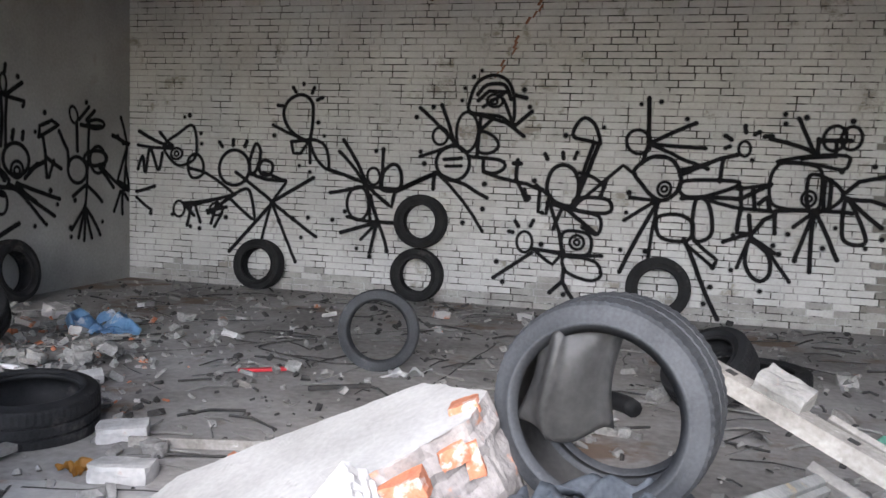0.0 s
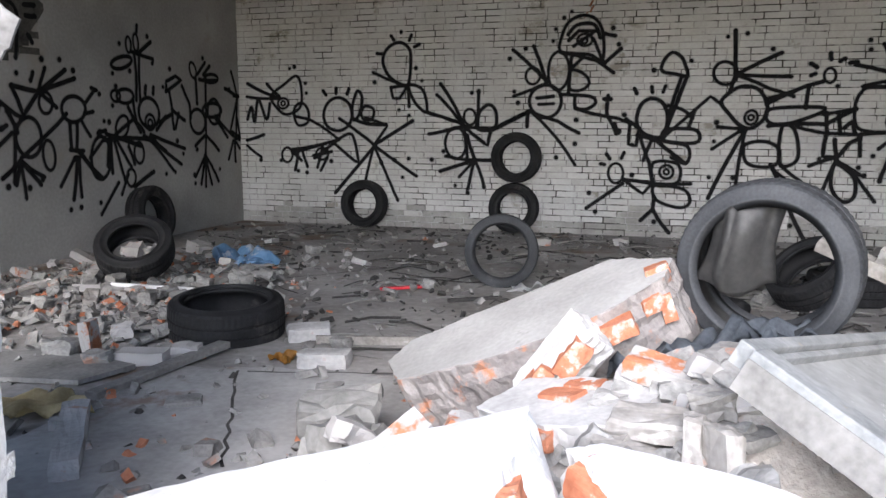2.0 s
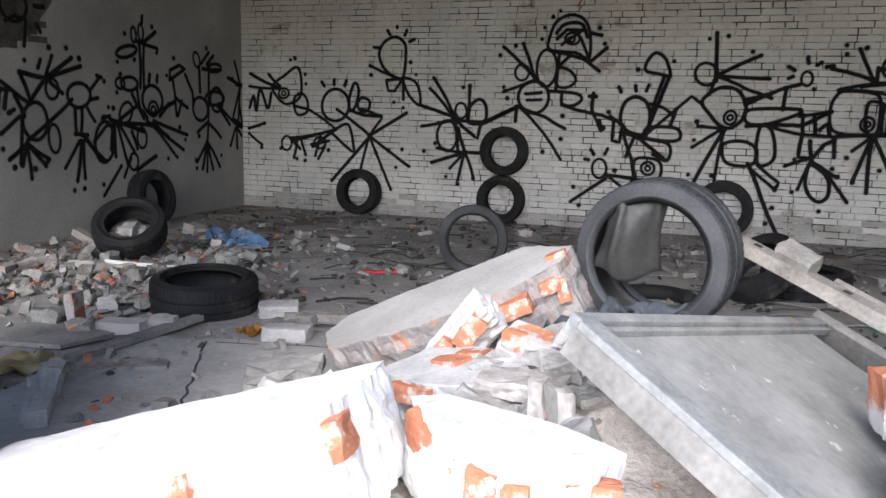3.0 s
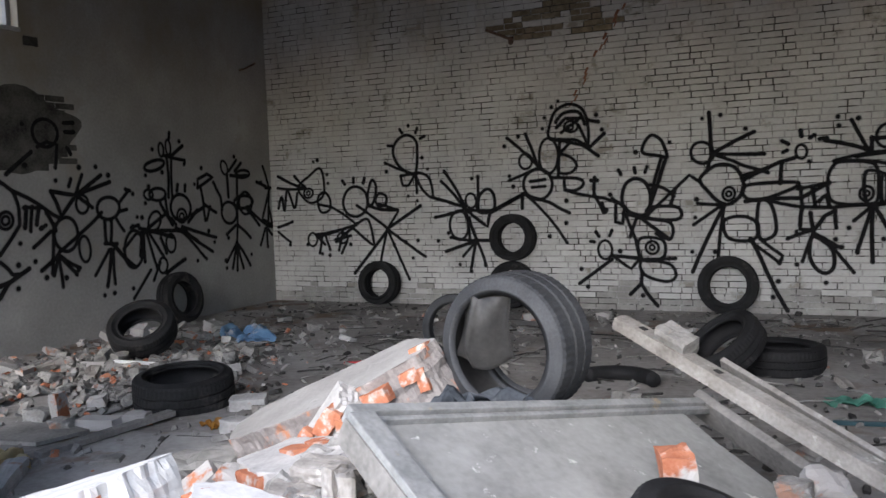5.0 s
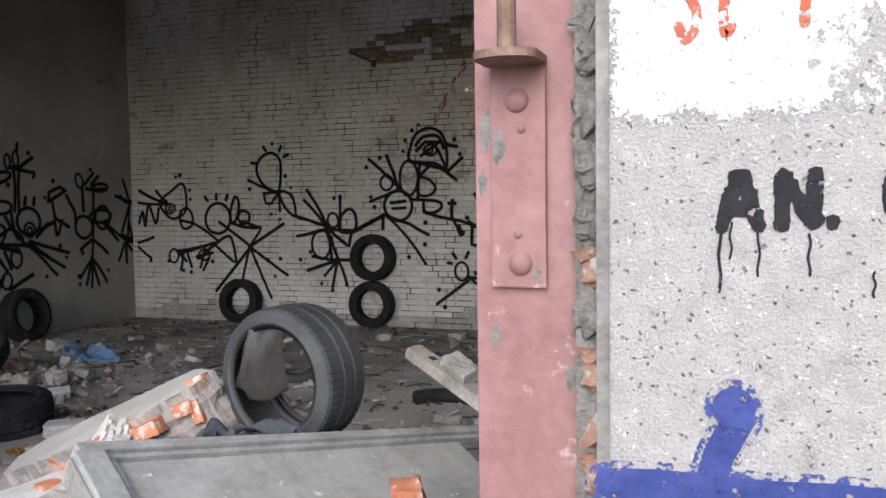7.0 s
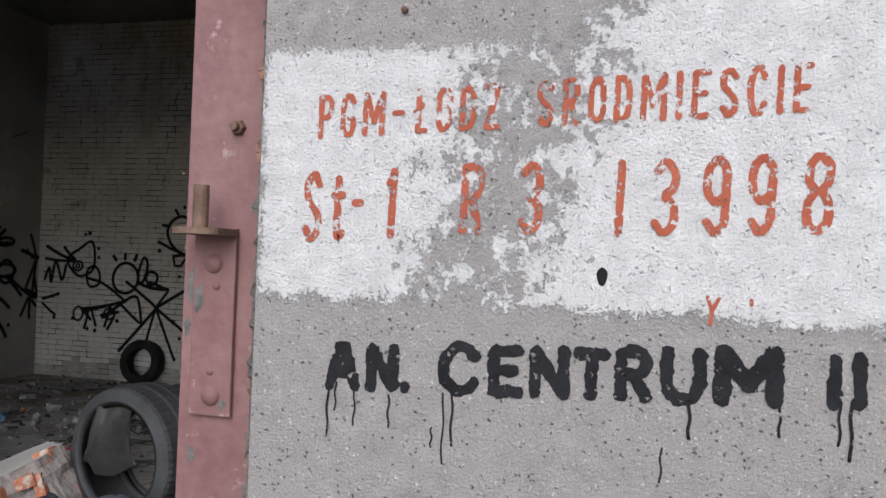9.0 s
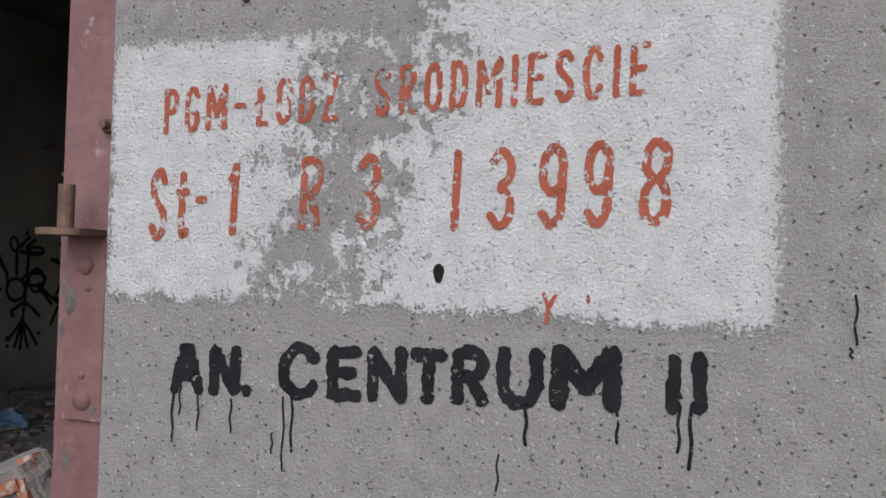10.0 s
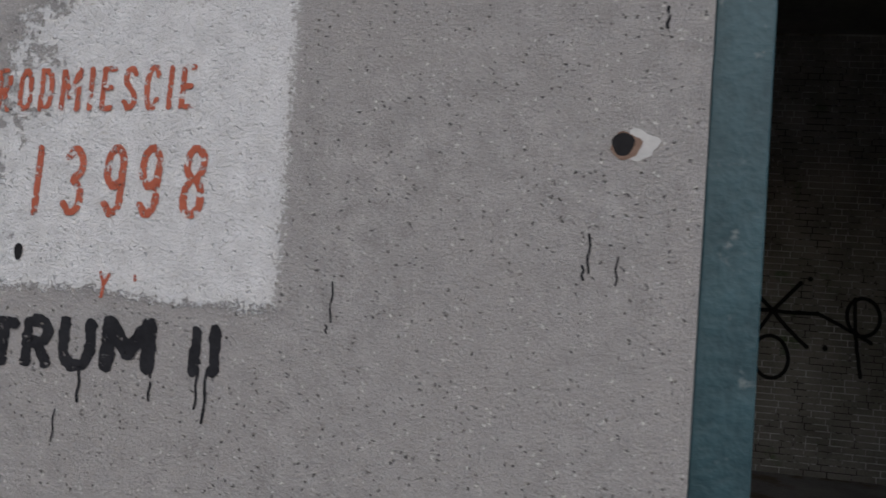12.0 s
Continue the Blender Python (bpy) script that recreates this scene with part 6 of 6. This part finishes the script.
part("floor_slab", plate(ring, 0.001, 0.012), M_SLAB, floor, "pale dusty slab with a worn edge, gate light added to its tone")

# floor joints and a rust-brown stain ring
bm = bmesh.new()
for a, b in (((-4.56, 3.0), (-3.9, 1.8)), ((-3.3, 4.6), (-3.05, 7.2)), ((-6.2, 5.0), (-4.0, 7.4)), ((-4.5, 3.0), (-3.2, 3.35))):
    n = 14
    r = random.Random(int(a[0] * 10))
    pts = [(a[0] + (b[0] - a[0]) * i / n + r.uniform(-0.012, 0.012), a[1] + (b[1] - a[1]) * i / n + r.uniform(-0.012, 0.012)) for i in range(n + 1)]
    for p, q in zip(pts, pts[1:]):
        d = (Vector(q) - Vector(p)).normalized() * 0.008
        bm.faces.new([bm.verts.new((x, y, 0.0145)) for x, y in ((p[0] - d.y, p[1] + d.x), (p[0] + d.y, p[1] - d.x), (q[0] + d.y, q[1] - d.x), (q[0] - d.y, q[1] + d.x))])
part("floor_cracks", bm, M_DARK, floor, "dark open joints in the concrete")

# ---- loose bricks and rubble ----
VARIANTS = []
for k, (size, material, name, label) in enumerate((((0.25, 0.12, 0.065), M_BRICK, "brick", "whole loose brick with mortar crusts"), ((0.14, 0.12, 0.068), M_BRICK, "brick", "broken half brick, orange and white"), ((0.24, 0.12, 0.075), M_LIME, "brick", "white plastered loose brick"),
                                                 ((0.13, 0.11, 0.09), M_DULL, "mortar_lump", "pale broken lump of mortar"), ((0.17, 0.13, 0.10), M_GREYCHUNK, "concrete_lump", "grey broken lump of concrete"), ((0.10, 0.08, 0.06), M_GREYCHUNK, "concrete_lump", "small grey broken lump of concrete"),
                                                 ((0.20, 0.14, 0.04), M_DULL, "plaster_flake", "flat pale flake of plaster"), ((0.09, 0.08, 0.06), M_BRICK, "brick", "small orange piece of brick"), ((0.22, 0.10, 0.05), M_WOOD, "wood_scrap", "short splintered piece of wood"))):
    bm = lump(*size, 70 + k, 0.08 if k in (0, 2) else 0.14, 3, 0.1 if k in (0, 2) else 0.25)
    me = bpy.data.meshes.new(name)
    bm.normal_update()
    bm.to_mesh(me)
    bm.free()
    me.materials.append(material)
    VARIANTS.append((me, name, label, size))


def loose(k, x, y, z, rx=0, ry=0, rz=0, scale=1.0):
    me, name, label, size = VARIANTS[k]
    ob = new(name, me)
    ob.matrix_world = pose(x, y, z, rx, ry, rz) @ Matrix.Scale(scale, 4)
    return tagged(ob, label, "brick" if name == "brick" else "rubble", "loose " + name + " pieces")


for row in ((2, -4.50, 3.76, 0.06, 8, 0, 30, 1.15), (2, -4.15, 3.27, 0.045, 0, 0, 12, 1.25), (3, -4.20, 3.62, 0.045, 0, 0, 0, 0.9), (0, -5.53, 2.93, 0.13, 0, 85, 10, 1.0), (3, -5.40, 2.84, 0.055, 0, 0, 20, 1.1), (0, -5.20, 2.98, 0.045, 0, 0, 14, 1.2), (1, -5.02, 3.16, 0.045, 0, 0, 20, 1.2),
            (4, -5.74, 2.94, 0.06, 0, 0, 5, 1.2), (6, -4.53, 2.43, 0.02, 0, 0, 30, 0.9), (3, -3.85, 2.72, 0.05, 0, 0, 40, 1.0), (4, -3.55, 2.2, 0.13, 10, 0, 20, 2.0), (4, -3.30, 1.75, 0.2, 0, 12, 70, 1.8), (1, -3.22, 1.62, 0.3, 0, 30, 60, 1.2), (0, -3.0, 1.5, 0.33, 18, -34, 40, 1.1), (1, -2.75, 1.5, 0.42, 0, 20, 10, 1.0),
            (0, -2.12, 1.56, 0.66, 8, 12, -10, 1.0), (1, -1.98, 1.52, 0.68, 0, 30, 30, 1.0), (3, -1.95, 1.66, 0.66, 10, 0, 60, 1.3), (8, -2.12, 1.26, 0.60, 4, 0, -8, 1.2), (8, -2.02, 1.16, 0.56, 0, 88, 0, 1.0), (8, -1.95, 1.12, 0.52, 0, 88, 40, 1.3), (8, -2.18, 1.18, 0.53, 0, 10, 20, 1.1), (3, -1.98, 1.32, 0.66, 0, 0, 0, 0.9), (4, -1.85, 1.0, 0.5, 0, 70, 0, 1.2),
            (0, -0.47, 3.99, 0.05, 0, 20, -40, 1.0), (3, -0.56, 4.08, 0.06, 0, 0, 10, 1.2), (1, -0.50, 2.55, 0.30, 20, 10, 30, 1.3), (3, -0.62, 2.42, 0.32, 0, 0, 0, 1.0), (3, -0.21, 6.83, 0.05, 0, 0, 0, 1.1), (7, -3.02, 8.56, 0.03, 0, 0, 0, 1.8), (7, -3.87, 8.29, 0.03, 0, 0, 30, 1.8), (7, -7.31, 6.64, 0.06, 0, 20, 0, 2.2), (1, -7.20, 6.60, 0.05, 0, 0, 50, 1.2), (0, -8.0, 5.72, 0.05, 0, 30, 20, 1.1)):
    loose(*row)

for row in ((7, -6.88, 5.06, 0.30, 20, 0, 10, 1.6), (1, -6.98, 5.12, 0.26, 0, 20, 60, 1.0), (5, -6.80, 5.14, 0.27, 10, 0, 0, 1.2)):
    loose(*row)
r = random.Random(21)
count = 0
while count < 150:
    zone = r.random()
    if zone < 0.52:
        x, y = r.gauss(-6.9, 0.8), r.gauss(4.35, 0.9)
        if not (XL + 0.2 < x < -5.3 and 2.3 < y < 6.6) or math.hypot(x + 6.9, y - 5.1) < 0.35:
            continue
    elif zone < 0.82:
        x, y = r.gauss(-2.2, 0.9), r.gauss(1.5, 0.8)
        if not (-3.9 < x < -0.4 and 0.5 < y < 3.6) or heap(x, y) < 0.08 or (x > -1.75 and y < 3.2):
            continue
    else:
        x, y = r.uniform(-7.6, -0.2), r.uniform(3.6, 9.0)
        if math.hypot(x + 5.1, y - 3.72) < 0.5 or math.hypot(x + 1.79, y - 2.34) < 0.4:
            continue
    k = r.choices(range(9), (4, 6, 2, 5, 7, 7, 4, 5, 3))[0]
    scale = r.uniform(0.6, 1.15) if zone < 0.82 else r.uniform(0.35, 0.9)
    size = VARIANTS[k][3]
    loose(k, x, y, (heap(x, y) - 0.02 if x > -4.3 and y < 4.4 else 0.0) + size[2] * scale * 0.45 + (0.06 * r.random() if zone < 0.52 else 0), r.uniform(-22, 22), r.uniform(-22, 22), r.uniform(0, 360), scale)
    count += 1

r = random.Random(33)
for k in range(34):
    x, y = r.uniform(-2.38, -1.86), r.uniform(1.02, 1.72)
    kind = r.choice((1, 3, 4, 5, 5, 6, 7, 8))
    loose(kind, x, y, heap(x, y) + 0.03 + 0.05 * r.random(), r.uniform(-35, 35), r.uniform(-35, 35), r.uniform(0, 360), r.uniform(0.55, 0.95))

# fine debris: chips, crumbs and splinters nobody could count


def debris(name, label, material, n, seed, spread, small, big):
    r = random.Random(seed)
    verts, faces = [], []
    while n:
        x, y = spread(r)
        if not (XL + 0.03 < x < 5.5 and 0.45 < y < YB - 0.03):
            continue
        n -= 1
        s = r.uniform(small, big) * (0.5 + r.random())
        z = (max(0.0, heap(x, y) * 1.02 - 0.02) if -4.3 < x < 0.0 and y < 4.5 else 0.0) + s * 0.3
        m = pose(x, y, z, r.uniform(-40, 40), r.uniform(-40, 40), r.uniform(0, 360))
        k = len(verts)
        a, b, c = s * r.uniform(0.5, 1.6), s * r.uniform(0.4, 1.0), s * r.uniform(0.2, 0.6)
        for q in ((-1, -0.8, -1), (1, -1, -0.8), (0.9, 1, -1), (-1, 0.7, -1), (-0.8, -0.9, 1), (0.7, -0.7, 0.8), (0.9, 0.6, 1), (-0.6, 0.9, 0.7)):
            verts.append(m @ Vector((q[0] * a / 2, q[1] * b / 2, q[2] * c / 2)))
        for f in ((0, 3, 2, 1), (4, 5, 6, 7), (0, 1, 5, 4), (1, 2, 6, 5), (2, 3, 7, 6), (3, 0, 4, 7)):
            faces.append([k + i for i in f])
    me = bpy.data.meshes.new(name)
    me.from_pydata(verts, [], faces)
    me.materials.append(material)
    return tagged(new(name, me), label, "debris", kind="stuff")


def wide(r):
    return r.uniform(-8.3, 1.5), 0.5 + 8.8 * r.random() ** 0.8


def left_field(r):
    return r.gauss(-6.8, 0.9), r.gauss(4.3, 1.0)


def gateway(r):
    while True:
        x, y = r.gauss(-2.3, 0.8), r.gauss(1.5, 0.9)
        if x < -1.75 - 0.1 * y or y > 3.4:
            return x, y


def twigs(name, label, material, n, seed):
    r = random.Random(seed)
    bm = bmesh.new()
    for k in range(n):
        x, y = r.uniform(-8.0, 0.6), r.uniform(3.4, 9.1)
        a, ln, w = r.gauss(0.3, 0.7), r.uniform(0.1, 0.55), r.uniform(0.006, 0.02)
        c, s = math.cos(a) * ln / 2, math.sin(a) * ln / 2
        tube(bm, [(x - c, y - s, 0.01), (x + r.uniform(-0.03, 0.03), y + r.uniform(-0.03, 0.03), 0.012 + 0.02 * r.random()), (x + c, y + s, 0.012)], w / 2, 4)
    return tagged(finish(name, bm, material), label, "debris", kind="stuff")


twigs("twigs", "brown twigs and laths strewn over the floor", M_OLDWOOD, 200, 14)
twigs("dark_twigs", "dark twigs and strips strewn over the floor", M_DARK, 170, 15)
debris("grey_crumbs", "grey concrete crumbs scattered over the floor", M_GREYCHUNK, 800, 1, wide, 0.015, 0.05)
debris("dark_splinters", "dark splinters and dirt scattered over the floor", M_DARK, 900, 2, wide, 0.02, 0.06)
debris("wood_splinters", "brown splinters scattered over the floor", M_OLDWOOD, 450, 6, wide, 0.02, 0.09)
debris("white_chips", "pale plaster chips in the rubble", M_DULL, 450, 3, left_field, 0.02, 0.09)
debris("grey_chips", "grey chips in the rubble field", M_GREYCHUNK, 600, 7, left_field, 0.02, 0.09)
debris("brick_chips", "orange brick chips in the rubble", M_ORANGE, 220, 4, left_field, 0.02, 0.07)
debris("heap_chips", "pale chips on the rubble heap", M_DULL, 900, 5, gateway, 0.02, 0.08)
debris("heap_brick_chips", "orange chips on the rubble heap", M_ORANGE, 200, 9, gateway, 0.02, 0.07)

# ---- single bricks of the back wall, the stretch in front of the gateway ----
M_NEAR = mat("whitewashed_single_brick", (0.46, 0.453, 0.443), (0.64, 0.635, 0.625), 0.88, 1.6, 0.6, 34, (0.31, 0.285, 0.25), 2.4, 0.60, 0.01)
single = {}
for x, y, z, length in near_bricks:
    key = round(length, 2)
    if key not in single:
        single[key] = brick_mesh("brick", key, M_NEAR, 0.02)
    b = new("brick", single[key])
    b.parent = wall_back
    b.matrix_basis = pose(x, y, z)
